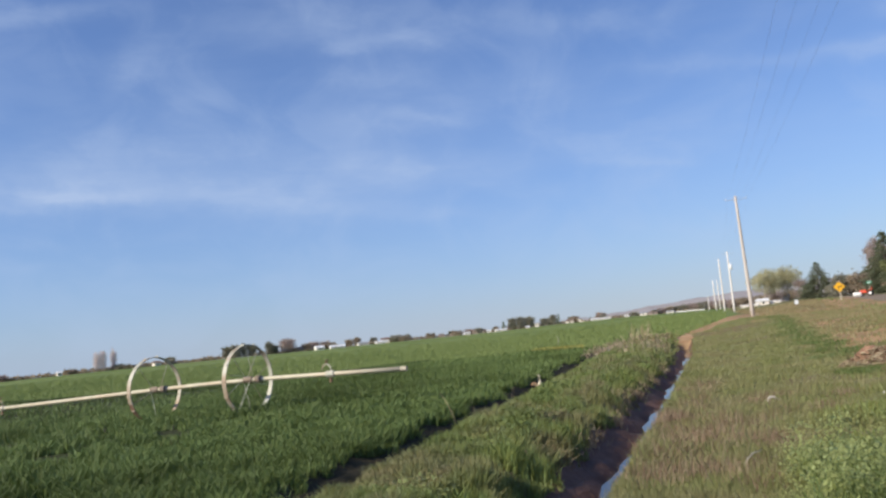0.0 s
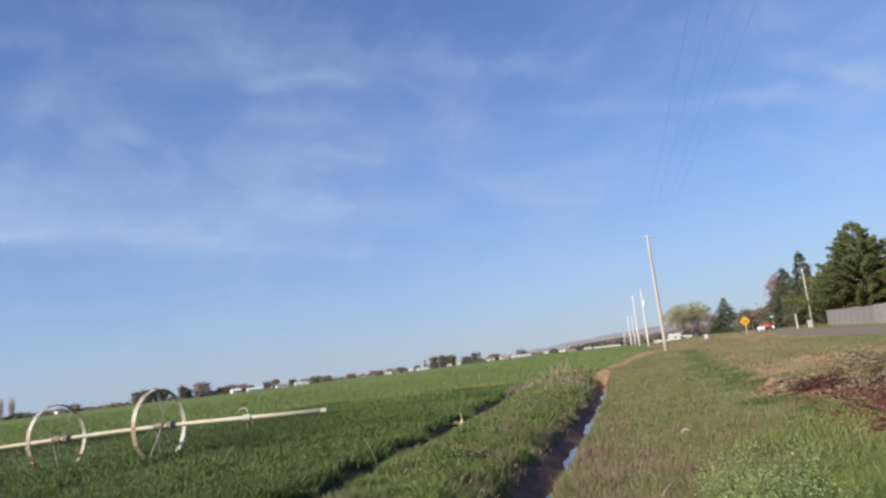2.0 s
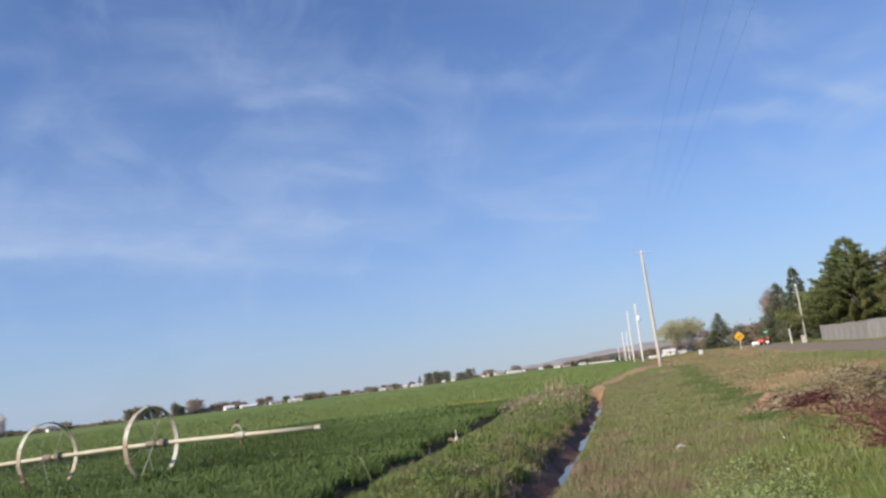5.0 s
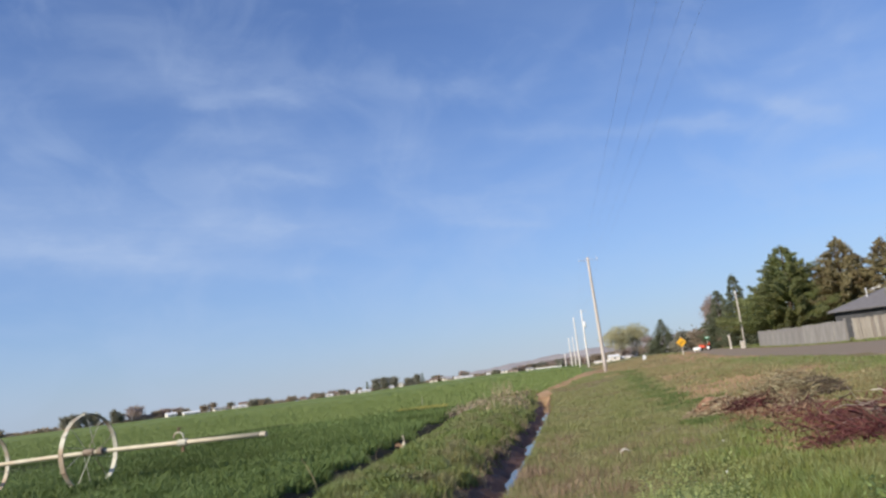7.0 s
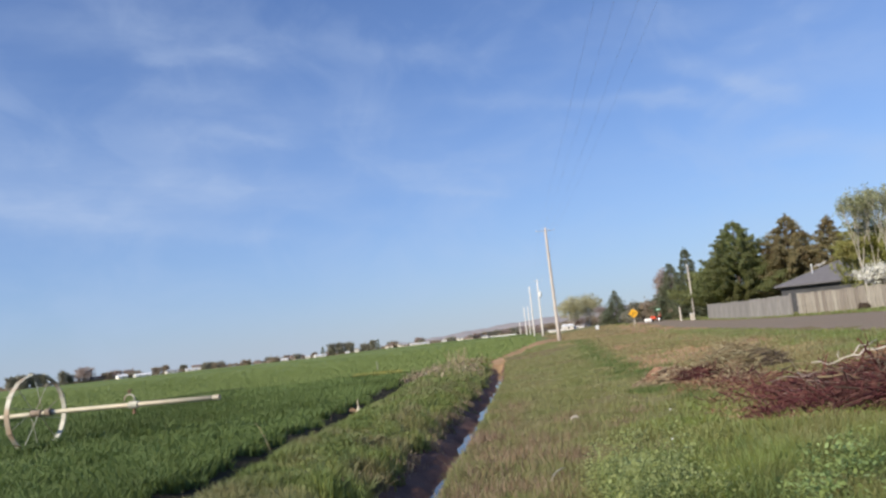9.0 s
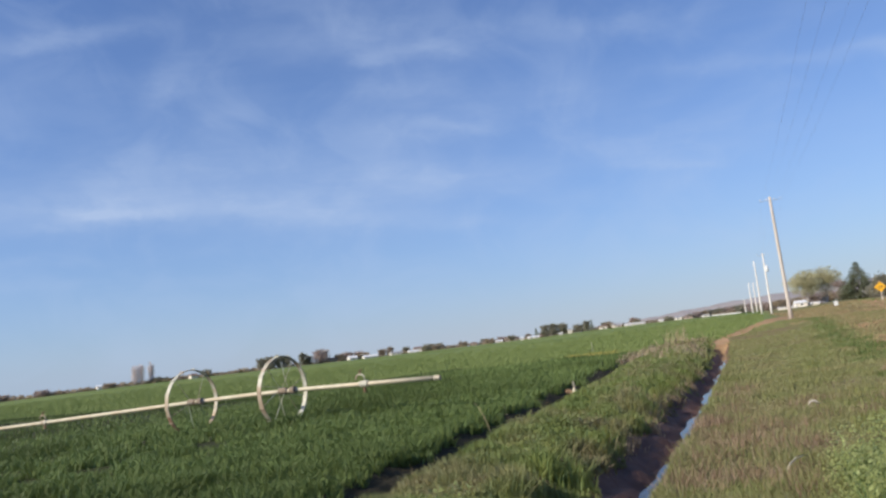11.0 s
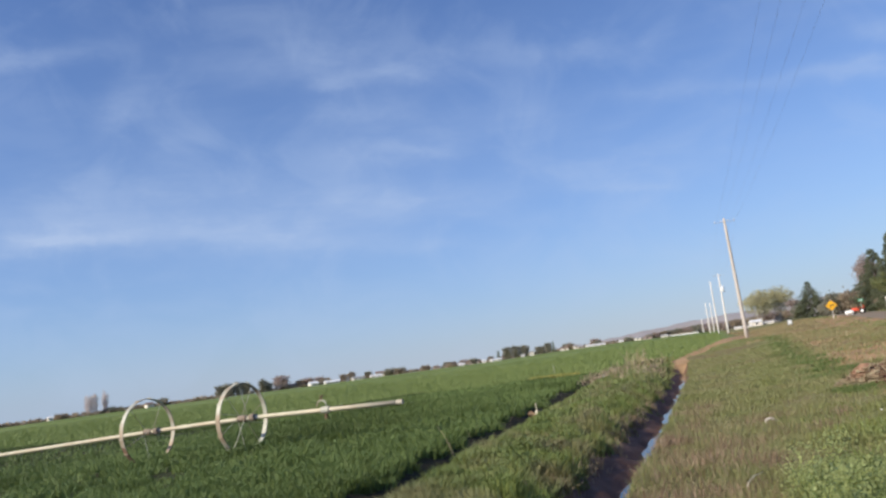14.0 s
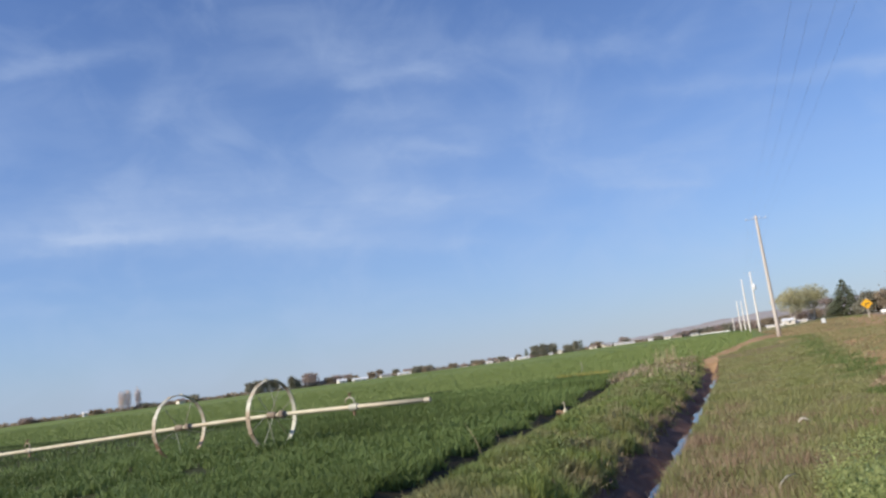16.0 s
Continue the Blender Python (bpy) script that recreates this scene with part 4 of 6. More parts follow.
def conifer(x, y, h, r, mat, label, seed, shape="pine", dense=1.0, far=False, group="conifers across the road", taper=1.75):
    rng = np.random.default_rng(seed)
    rnd = random.Random(seed)
    z = hz(x, y)
    t = thing("tree", (x, y, z - 0.1), label, "tree", group, turn=rnd.uniform(0, 360))
    bm = bmesh.new()
    tube(bm, [(0, 0, 0), (0.05 * h * 0.1, 0, h * 0.4), (0, 0.02 * h * 0.1, h * 0.97)], [0.022 * h, 0.016 * h, 0.004 * h], 8)
    cs, sizes, limbs = [], [], []
    levels = int((16 if far else 24) * dense)
    for i in range(levels):
        f = (i + 0.5) / levels
        if shape == "pine":
            prof = math.sin(min(1, (f + 0.22) / 0.36) * math.pi / 2) * (1 - max(0, (f - 0.08) / 0.94) ** taper)
            z0, droop = h * (0.08 + 0.88 * f), 0.16
        else:
            prof = (1 - f) ** 0.9 * min(1, 0.55 + 4 * f)
            z0, droop = h * (0.05 + 0.93 * f), -0.18
        nb = max(4, int((6 if far else 11) * (0.4 + prof)))
        ph = rnd.uniform(0, 7)
        for k in range(nb):
            a = ph + k * math.tau / nb + rnd.uniform(-0.25, 0.25)
            uneven = 1.0 if shape == "pine" else 0.4
            lobe = 1 + uneven * (0.20 * math.sin(2 * a + seed) * math.sin(5 * f + seed) + 0.14 * math.sin(3 * a + 9 * f))
            ln = r * prof * lobe * rnd.uniform(0.58, 1.12) + 0.02 * h
            tip = (math.cos(a) * ln, math.sin(a) * ln, z0 + droop * ln + rnd.uniform(-0.02, 0.02) * h)
            if not far:
                limbs.append(((0, 0, z0 - 0.02 * h), tip))
            m = 2 if far else max(3, int(ln / 0.42))
            for j in range(m):
                u = (j + 1.0) / m
                if u < 0.35:
                    continue
                cs.append((tip[0] * u, tip[1] * u, z0 + (tip[2] - z0) * u + rnd.uniform(-0.1, 0.1)))
                sizes.append((0.085 if far else 0.034) * h * rnd.uniform(0.7, 1.25) * (0.7 + 0.5 * (1 - u)))
    cs.append((0, 0, h * 0.97))
    sizes.append(0.04 * h)
    for p, q in limbs[::2]:
        mid = ((p[0] + q[0]) / 2, (p[1] + q[1]) / 2, (p[2] + q[2]) / 2 - 0.05)
        tube(bm, [p, mid, q], [0.05, 0.035, 0.012], 4, False)
    part("trunk", bm, M_BARK, t)
    v, f = scatter_tris(np.array(cs), 8 if far else 50, np.array(sizes), rng, 0.35 if shape == "pine" else 0.0, 0.15, 0.9)
    crown = new("crown", raw_mesh("crown", v, f, mat))
    crown.parent = t
    return t


def broadleaf(x, y, h, r, leaf, bark, label, seed, leaves=9, crown_from=0.3, leaf_size=0.30, stems=1, depth=4, spread=0.6, fill=0, low=0.15, category="tree", group="", thick=0.022):
    rng = np.random.default_rng(seed)
    rnd = random.Random(seed)
    z = hz(x, y)
    t = thing("tree" if category == "tree" else "shrub", (x, y, z - 0.1), label, category, group)
    bm = bmesh.new()
    ends = []

    def grow(p, d, ln, rad, lev):
        q = p + d * ln
        q.x += rnd.uniform(-0.05, 0.05) * ln
        tube(bm, [p, (p + q) / 2 + Vector((rnd.uniform(-0.04, 0.04) * ln, rnd.uniform(-0.04, 0.04) * ln, 0)), q], [rad, rad * 0.85, rad * 0.65], 6 if lev < 2 else 4, False)
        if lev >= 2:
            ends.append(((p + q) / 2, lev))
        if lev >= depth:
            ends.append((q, lev))
            return
        n = 3 if lev < 3 else 2
        ph = rnd.uniform(0, 7)
        for k in range(n + (rnd.random() < 0.4)):
            a = ph + k * math.tau / n + rnd.uniform(-0.4, 0.4)
            out = Vector((math.cos(a), math.sin(a), 0))
            nd = (d * (1.0 - 0.25 * spread) + out * spread * rnd.uniform(0.6, 1.2) + Vector((0, 0, 0.12))).normalized()
            grow(q, nd, ln * rnd.uniform(0.60, 0.82), rad * 0.6, lev + 1)

    for k in range(stems):
        a = k * math.tau / max(1, stems) + rnd.uniform(0, 1)
        d0 = Vector((math.cos(a) * 0.22 * (stems > 1), math.sin(a) * 0.22 * (stems > 1), 1)).normalized()
        base = Vector((math.cos(a) * 0.25 * (stems > 1), math.sin(a) * 0.25 * (stems > 1), 0))
        grow(base, d0, h * crown_from, thick * h / math.sqrt(stems), 0)
    # fit the crown into its height and radius
    top = max(e.z for e, _ in ends)
    wide = sorted(math.hypot(e.x, e.y) for e, _ in ends)[int(len(ends) * 0.95)]
    fz, fr = h * 0.96 / top, r * 0.95 / wide
    for v in bm.verts:
        g = min(1.0, v.co.z / (h * crown_from + 0.01))
        v.co = Vector((v.co.x * (1 + (fr - 1) * g), v.co.y * (1 + (fr - 1) * g), v.co.z * fz))
    part("trunk", bm, bark, t)
    if leaves:
        cs = np.array([(e.x * fr, e.y * fr, e.z * fz) for e, _ in ends])
        if fill:
            g = rng.normal(0, 1, (fill, 3))
            g /= np.linalg.norm(g, axis=1)[:, None]
            lob = 1 + 0.16 * np.sin(g[:, 0] * 5 + seed) * np.sin(g[:, 1] * 4 + 2 * seed) + 0.12 * np.sin(g[:, 2] * 7 + seed)
            g = g * (rng.random(fill) ** 0.45 * lob)[:, None]
            cz, rz = h * (1 + low) / 2, h * (1 - low) / 2
            extra = np.stack([g[:, 0] * r, g[:, 1] * r, cz + g[:, 2] * rz], -1)
            keep = rough(extra[:, 0] + seed, extra[:, 1] + extra[:, 2], 4.0 / max(r, 0.5)) > -0.45
            cs = np.concatenate([cs, extra[keep]]) if leaves > 3 else extra[keep]
        v, f = scatter_tris(cs, leaves, np.full(len(cs), leaf_size), rng, 0.0, 0.45)
        f = f.reshape(-1, 3)
        v = v.reshape(-1, 3, 3)
        drift = rng.normal(0, 0.5 * leaf_size, (len(v), 1, 3)) * 1.6
        v = (v + drift).reshape(-1, 3)
        crown = new("crown", raw_mesh("crown", v, f, leaf))
        crown.parent = t
    return t


# behind the fence
conifer(*bearing(18.0, 104), 12.3, 7.7, M_PINE, "large bushy green pine tree behind a grey fence", 11, dense=1.25, taper=1.3)
conifer(*bearing(21.4, 103), 12.0, 4.6, M_PINE_BROWN, "pine tree with browning needles behind a house", 12)
conifer(*bearing(20.2, 110), 8.0, 3.6, M_PINE, "bushy green pine tree between taller pines", 19)
conifer(*bearing(24.0, 102), 11.0, 3.4, M_PINE_BROWN, "thin browning pine tree behind a house roof", 13)
conifer(*bearing(14.5, 124), 11.0, 4.0, M_SPRUCE, "dark pointed spruce behind a service pole", 14, "spruce")
conifer(*bearing(13.3, 128), 9.2, 4.6, M_SPRUCE, "dark bushy spruce tree beside a pine", 15, "spruce")
conifer(*bearing(15.9, 122), 7.4, 4.2, M_SPRUCE, "dark low spruce at the foot of a pine", 16, "spruce")
conifer(*bearing(9.15, 190), 8.3, 6.0, M_SPRUCE, "dark conical spruce standing alone near a junction", 17, "spruce")
broadleaf(*bearing(26.5, 74), 7.6, 3.2, M_WILLOW, M_PALE, "yellow-green leafing tree with pale stems behind a board fence", 21, fill=520, low=0.12, leaves=22, stems=4, leaf_size=0.17, spread=0.5, crown_from=0.28)
broadleaf(*bearing(29.0, 74), 7.6, 3.2, M_WILLOW, M_PALE, "yellow-green leafing tree with pale stems behind a board fence", 22, fill=520, low=0.12, leaves=22, stems=3, leaf_size=0.17, spread=0.5, crown_from=0.28)
for k, (a, d, h, r) in enumerate(((25.6, 70.5, 10.2, 1.9), (26.5, 71.5, 10.6, 2.0), (27.4, 70.0, 10.2, 1.9))):
    broadleaf(*bearing(a, d), h, r, M_SILVER, M_PALE, "tall slender tree with pale bark and small pale leaves", 23 + 7 * k, leaves=4, leaf_size=0.15, spread=0.40, crown_from=0.36, depth=5, thick=0.011, group="slender trees behind the fence")
broadleaf(*bearing(26.6, 66), 3.7, 1.9, M_BLOSSOM, M_TWIG, "white blossoming shrub above a board fence", 24, leaves=12, stems=4, leaf_size=0.13, category="shrub", depth=3)
broadleaf(*bearing(12.85, 172), 11.2, 2.5, M_TWIG, M_TWIG, "bare pinkish-brown rounded tree behind spruces", 25, leaves=12, leaf_size=0.20, depth=4, fill=1300, low=0.2)
broadleaf(*bearing(5.9, 215), 8.8, 4.3, M_BUD, M_PALE, "wide budding yellow-green tree with pale trunks", 26, leaves=5, stems=3, leaf_size=0.24, spread=0.7, crown_from=0.44, fill=1800, low=0.33, thick=0.03)
broadleaf(*bearing(7.05, 222), 9.4, 4.5, M_BUD, M_PALE, "wide budding yellow-green tree with pale trunks", 27, leaves=5, stems=3, leaf_size=0.24, spread=0.7, crown_from=0.44, fill=1800, low=0.33, thick=0.03)
broadleaf(*bearing(8.0, 205), 5.0, 1.4, M_TWIG, M_TWIG, "slim bare grey-brown tree beside a spruce", 28, leaves=6, leaf_size=0.25)
for k, (a, d, h, r, m) in enumerate(((10.55, 150, 3.8, 1.6, M_HAZED_LEAF), (11.1, 152, 3.2, 1.7, M_SHRUB), (11.7, 148, 3.9, 1.8, M_SHRUB), (12.3, 150, 4.3, 1.7, M_HAZED_LEAF),
                                     (12.9, 140, 3.0, 1.6, M_SHRUB), (13.5, 126, 2.2, 1.4, M_SHRUB), (10.0, 160, 2.2, 1.3, M_HAZED_LEAF), (4.3, 250, 2.6, 2.6, M_SHRUB), (3.4, 260, 2.4, 2.4, M_TWIG),
                                     (5.3, 240, 2.6, 2.6, M_SHRUB), (6.3, 238, 3.2, 2.6, M_TWIG), (7.3, 242, 3.0, 2.8, M_SHRUB), (8.2, 240, 2.8, 2.6, M_TWIG))):
    broadleaf(*bearing(a, d), h, r, m, M_BARK, "brownish-green bushy shrub near the road junction", 40 + k, leaves=9, leaf_size=0.30, stems=3, depth=3, category="shrub", crown_from=0.25, fill=220, low=0.03, group="shrubs near the junction")
broadleaf(*bearing(25.4, 61.5), 0.52, 0.26, M_BARK, M_BARK, "round dry brown tumbleweed at the foot of a fence", 60, leaves=14, leaf_size=0.08, stems=4, depth=3, category="shrub")

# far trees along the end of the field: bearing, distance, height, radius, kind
# b, s and d take haze from their paled base colours
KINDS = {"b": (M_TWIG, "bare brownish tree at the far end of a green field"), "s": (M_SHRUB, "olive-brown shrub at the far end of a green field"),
         "d": (M_HAZED_LEAF, "dark green tree at the far end of a green field"), "p": (M_POPLAR, "tall slim bare poplar at the far end of a green field")}
far_seed = iter(range(100, 400))


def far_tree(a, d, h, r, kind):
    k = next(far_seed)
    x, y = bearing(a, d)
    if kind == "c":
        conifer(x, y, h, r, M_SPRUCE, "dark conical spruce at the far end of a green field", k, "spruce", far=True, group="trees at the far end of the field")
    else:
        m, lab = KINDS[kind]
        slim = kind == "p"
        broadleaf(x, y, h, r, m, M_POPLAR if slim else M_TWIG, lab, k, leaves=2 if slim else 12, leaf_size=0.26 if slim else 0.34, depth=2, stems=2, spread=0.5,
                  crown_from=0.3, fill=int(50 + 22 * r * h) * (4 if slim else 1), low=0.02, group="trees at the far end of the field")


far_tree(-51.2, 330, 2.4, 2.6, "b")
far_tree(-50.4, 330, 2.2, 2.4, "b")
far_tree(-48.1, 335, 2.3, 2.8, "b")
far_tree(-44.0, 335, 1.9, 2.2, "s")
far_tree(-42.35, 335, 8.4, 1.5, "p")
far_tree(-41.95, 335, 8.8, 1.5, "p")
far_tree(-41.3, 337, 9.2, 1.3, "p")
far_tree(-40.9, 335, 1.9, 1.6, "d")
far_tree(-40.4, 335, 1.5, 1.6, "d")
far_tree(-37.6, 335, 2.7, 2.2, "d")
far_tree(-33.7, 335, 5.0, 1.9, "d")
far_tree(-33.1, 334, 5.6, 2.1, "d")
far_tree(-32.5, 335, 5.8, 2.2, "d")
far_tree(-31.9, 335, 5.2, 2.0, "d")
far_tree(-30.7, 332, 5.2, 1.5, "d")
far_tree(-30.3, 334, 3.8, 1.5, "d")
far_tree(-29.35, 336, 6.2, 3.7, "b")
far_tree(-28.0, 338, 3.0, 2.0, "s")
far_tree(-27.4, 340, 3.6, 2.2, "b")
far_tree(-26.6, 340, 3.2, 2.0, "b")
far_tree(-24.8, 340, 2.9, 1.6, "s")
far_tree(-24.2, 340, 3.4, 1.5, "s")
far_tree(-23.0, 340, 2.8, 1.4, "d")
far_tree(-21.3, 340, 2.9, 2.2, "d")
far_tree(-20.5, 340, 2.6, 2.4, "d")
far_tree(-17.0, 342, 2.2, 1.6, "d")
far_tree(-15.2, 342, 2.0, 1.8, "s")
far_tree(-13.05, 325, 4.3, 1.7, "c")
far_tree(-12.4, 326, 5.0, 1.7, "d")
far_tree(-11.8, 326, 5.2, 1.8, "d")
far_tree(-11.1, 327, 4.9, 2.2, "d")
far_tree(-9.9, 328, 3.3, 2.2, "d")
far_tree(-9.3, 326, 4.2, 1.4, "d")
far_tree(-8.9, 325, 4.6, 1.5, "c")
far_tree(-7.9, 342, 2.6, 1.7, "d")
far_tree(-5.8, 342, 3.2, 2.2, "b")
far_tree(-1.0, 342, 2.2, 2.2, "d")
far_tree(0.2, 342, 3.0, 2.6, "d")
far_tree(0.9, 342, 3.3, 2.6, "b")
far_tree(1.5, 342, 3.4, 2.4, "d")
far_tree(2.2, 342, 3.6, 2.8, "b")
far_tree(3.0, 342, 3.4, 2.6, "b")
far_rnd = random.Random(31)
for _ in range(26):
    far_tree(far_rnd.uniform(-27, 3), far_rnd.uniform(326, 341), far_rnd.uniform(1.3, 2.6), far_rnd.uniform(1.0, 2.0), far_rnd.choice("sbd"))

# hedgerow and scrub along the field's far end
rng = np.random.default_rng(77)
hb_ = rng.uniform(-60, 4.5, 5200)
hb_ = hb_[rng.random(5200) < np.where(hb_ < -34, 1.0, 0.45)]
hd_ = 338 + rng.normal(0, 2.5, len(hb_))
hxx, hyy = np.sin(np.radians(hb_)) * hd_, np.cos(np.radians(hb_)) * hd_
top = 0.45 + 0.55 * (0.5 + 0.5 * np.sin(hb_ * 2.3) * np.sin(hb_ * 0.7 + 1)) + 0.35 * np.sin(hb_ * 7.1) ** 2
hcz = height(hxx, hyy) + top * rng.uniform(0.1, 1.0, len(hb_))
v, f = scatter_tris(np.stack([hxx, hyy, hcz], -1), 5, np.full(len(hb_), 0.75), rng, 0.1, 0.5)
tagged(new("hedgerow", raw_mesh("hedgerow", v, f, M_SHRUB)), "low brown hedgerow along the far end of the field", "hedge", kind="stuff")

# far houses: bearing, distance, width, depth, wall height, rise, wall, roof, turn
def far_house(a, d, w, l, h, rise, wm, ro, turn):
    x, y = bearing(a, d)
    long = w > 5.5
    z = hz(x, y)
    b = thing("barn" if long else "house", (x, y, z - 0.1), "long low white building at the far end of the field" if long else ("small white house at the far end of the field" if wm is M_WHITE_SUNLIT else "small tan brown-roofed house at the far end of the field"),
              "building" if long else "house", "buildings at the far end of the field", turn=turn - a)
    bm = bmesh.new()
    box(bm, (w, l, h + 0.1), (0, 0, (h + 0.1) / 2))
    part("wall", bm, wm, b)
    bm = bmesh.new()
    vv = [bm.verts.new(p) for p in ((-w / 2 - 0.15, -l / 2 - 0.2, h), (w / 2 + 0.15, -l / 2 - 0.2, h), (w / 2 + 0.15, l / 2 + 0.2, h), (-w / 2 - 0.15, l / 2 + 0.2, h),
                                    (-w / 2 - 0.15, 0, h + rise), (w / 2 + 0.15, 0, h + rise))]
    for ff in ((0, 1, 5, 4), (2, 3, 4, 5), (1, 2, 5), (3, 0, 4), (3, 2, 1, 0)):
        bm.faces.new([vv[i] for i in ff])
    part("roof", bm, M_ROOFS[ro], b)
    for j in range(max(1, int(w // 2.2))):
        bm = bmesh.new()
        ox = -w / 2 + w * (j + 0.5) / max(1, int(w // 2.2))
        box(bm, (0.5, 0.06, 0.42 * min(1.0, h)), (ox, -l / 2 - 0.02, h * 0.55 + 0.1))
        part("window", bm, M_GLASS, b)


far_house(-44.65, 332, 1.6, 2.0, 1.3, 0.6, M_WHITE_SUNLIT, 2, 10)
far_house(-38.5, 332, 2.8, 3.0, 1.2, 0.9, M_WHITE_SUNLIT, 0, 20)
far_house(-27.05, 325, 3.6, 4, 1.0, 0.8, M_WHITE_SUNLIT, 2, 15)
far_house(-25.7, 322, 6.2, 4, 0.7, 0.7, M_WHITE_SUNLIT, 2, 10)
far_house(-28.6, 338, 4.0, 4, 1.3, 0.8, M_TAN, 0, 0)
far_house(-23.8, 333, 4.5, 4, 0.9, 0.7, M_WHITE_SUNLIT, 1, 10)
far_house(-22.4, 328, 5.2, 4, 0.7, 0.5, M_WHITE_SUNLIT, 2, 5)
far_house(-22.1, 338, 3.6, 4, 1.6, 0.9, M_WHITE_SUNLIT, 0, 5)
far_house(-19.0, 340, 2.0, 3, 0.6, 0.5, M_WHITE_SUNLIT, 2, 0)
far_house(-16.7, 338, 4.5, 4, 1.1, 0.7, M_TAN, 0, 0)
far_house(-15.9, 333, 3.0, 3, 0.7, 0.5, M_WHITE_SUNLIT, 2, 0)
far_house(-15.0, 335, 5.0, 4, 1.1, 0.8, M_TAN, 0, 0)
far_house(-14.2, 322, 1.8, 3, 0.8, 0.5, M_WHITE_SUNLIT, 2, 0)
far_house(-13.3, 318, 4.6, 4, 0.7, 0.5, M_WHITE_SUNLIT, 2, 8)
far_house(-11.25, 320, 1.6, 2, 0.6, 0.4, M_WHITE_SUNLIT, 2, 0)
far_house(-10.55, 326, 1.6, 2, 1.6, 0.5, M_WHITE_SUNLIT, 1, 0)
far_house(-8.1, 335, 3.4, 4, 1.0, 0.8, M_WHITE_SUNLIT, 0, 0)
far_house(-7.1, 335, 3.8, 4, 1.2, 0.8, M_WHITE_SUNLIT, 1, 10)
far_house(-5.8, 325, 8.0, 4, 0.55, 0.45, M_WHITE_SUNLIT, 2, 6)
far_house(-3.9, 330, 1.8, 2, 0.6, 0.4, M_WHITE_SUNLIT, 2, 0)
far_house(-2.7, 330, 2.8, 4, 1.0, 0.7, M_WHITE_SUNLIT, 1, 0)
far_house(-2.0, 328, 3.6, 4, 0.6, 0.5, M_TAN, 0, 0)
far_house(-9.6, 333, 3.0, 4, 1.0, 0.7, M_TAN, 0, 5)
far_house(-6.9, 331, 2.2, 3, 0.8, 0.6, M_TAN, 1, 0)
far_house(-17.8, 336, 2.6, 3, 0.8, 0.6, M_TAN, 0, 0)
far_house(-0.8, 330, 3.0, 4, 0.7, 0.5, M_WHITE_SUNLIT, 1, 0)
far_house(4.6, 205, 4.2, 3, 0.45, 0.25, M_WHITE_SUNLIT, 2, 0)
far_house(5.45, 208, 2.5, 4, 1.1, 0.65, M_WHITE_SUNLIT, 2, 10)
far_house(6.2, 209, 3.2, 3, 0.5, 0.3, M_WHITE_SUNLIT, 2, 0)

# long white fence at the far end
wf = thing("white_fence", (0, 0, 0), "long white fence at the far end of the field", "fence")
for k in range(30):
    a0, a1 = -0.9 + k * 0.083, -0.9 + (k + 1) * 0.083
    p0, p1 = Vector(bearing(a0, 330)), Vector(bearing(a1, 330))
    c = (p0 + p1) / 2
    bm = bmesh.new()
    box(bm, ((p1 - p0).length - 0.02, 0.06, 0.42), (c.x, c.y, hz(c.x, c.y) + 0.26))
    part("panel", bm, M_WHITE, wf)


# ---- brush piles on the verge ----
def twigs(cx, cy, rx, ry_, top, n, ln, rad, mat, seed, flat=0.35, turn=0.0, power=1.0):
    """Many thin bent twigs heaped in an oval mound."""
    rng = np.random.default_rng(seed)
    a, rr = rng.uniform(0, math.tau, n), np.sqrt(rng.random(n))
    lx, ly = rr * np.cos(a) * rx, rr * np.sin(a) * ry_
    ct, st = math.cos(turn), math.sin(turn)
    x, y = cx + lx * ct - ly * st, cy + lx * st + ly * ct
    hgt = top * (1 - rr ** 2) ** power * (0.75 + 0.25 * np.sin(lx * 2.1 + seed) * np.sin(ly * 2.7))
    z = height(x, y) + hgt * rng.uniform(0.15, 1.05, n) + 0.02
    d = rng.normal(0, 1, (n, 3))
    d[:, 2] *= flat
    d /= np.linalg.norm(d, axis=1)[:, None]
    L = ln * rng.uniform(0.4, 1.4, n)[:, None]
    p0 = np.stack([x, y, z], -1) - d * L / 2
    p2 = p0 + d * L
    g0, g2 = height(p0[:, 0], p0[:, 1]) + 0.01, height(p2[:, 0], p2[:, 1]) + 0.01
    p0[:, 2], p2[:, 2] = np.maximum(p0[:, 2], g0), np.maximum(p2[:, 2], g2)
    p1 = (p0 + p2) / 2 + rng.normal(0, 0.07, (n, 3)) * L
    s = np.cross(d, [0.2, 0.3, 1.0])
    s /= np.linalg.norm(s, axis=1)[:, None]
    u = np.cross(d, s)
    R1 = (rad * rng.uniform(0.5, 1.6, n))[:, None]
    ringv = []
    for p, k in ((p0, 1.0), (p1, 0.8), (p2, 0.35)):
        for j in range(3):
            b = j * math.tau / 3
            ringv.append(p + (s * math.cos(b) + u * math.sin(b)) * R1 * k)
    v = np.stack(ringv, 1)
    base = np.arange(n)[:, None, None] * 9
    quad = np.array([[r * 3 + j, r * 3 + (j + 1) % 3, r * 3 + 3 + (j + 1) % 3, r * 3 + 3 + j] for r in range(2) for j in range(3)])
    return v.reshape(-1, 3), (base + quad[None]).reshape(-1, 4), mat


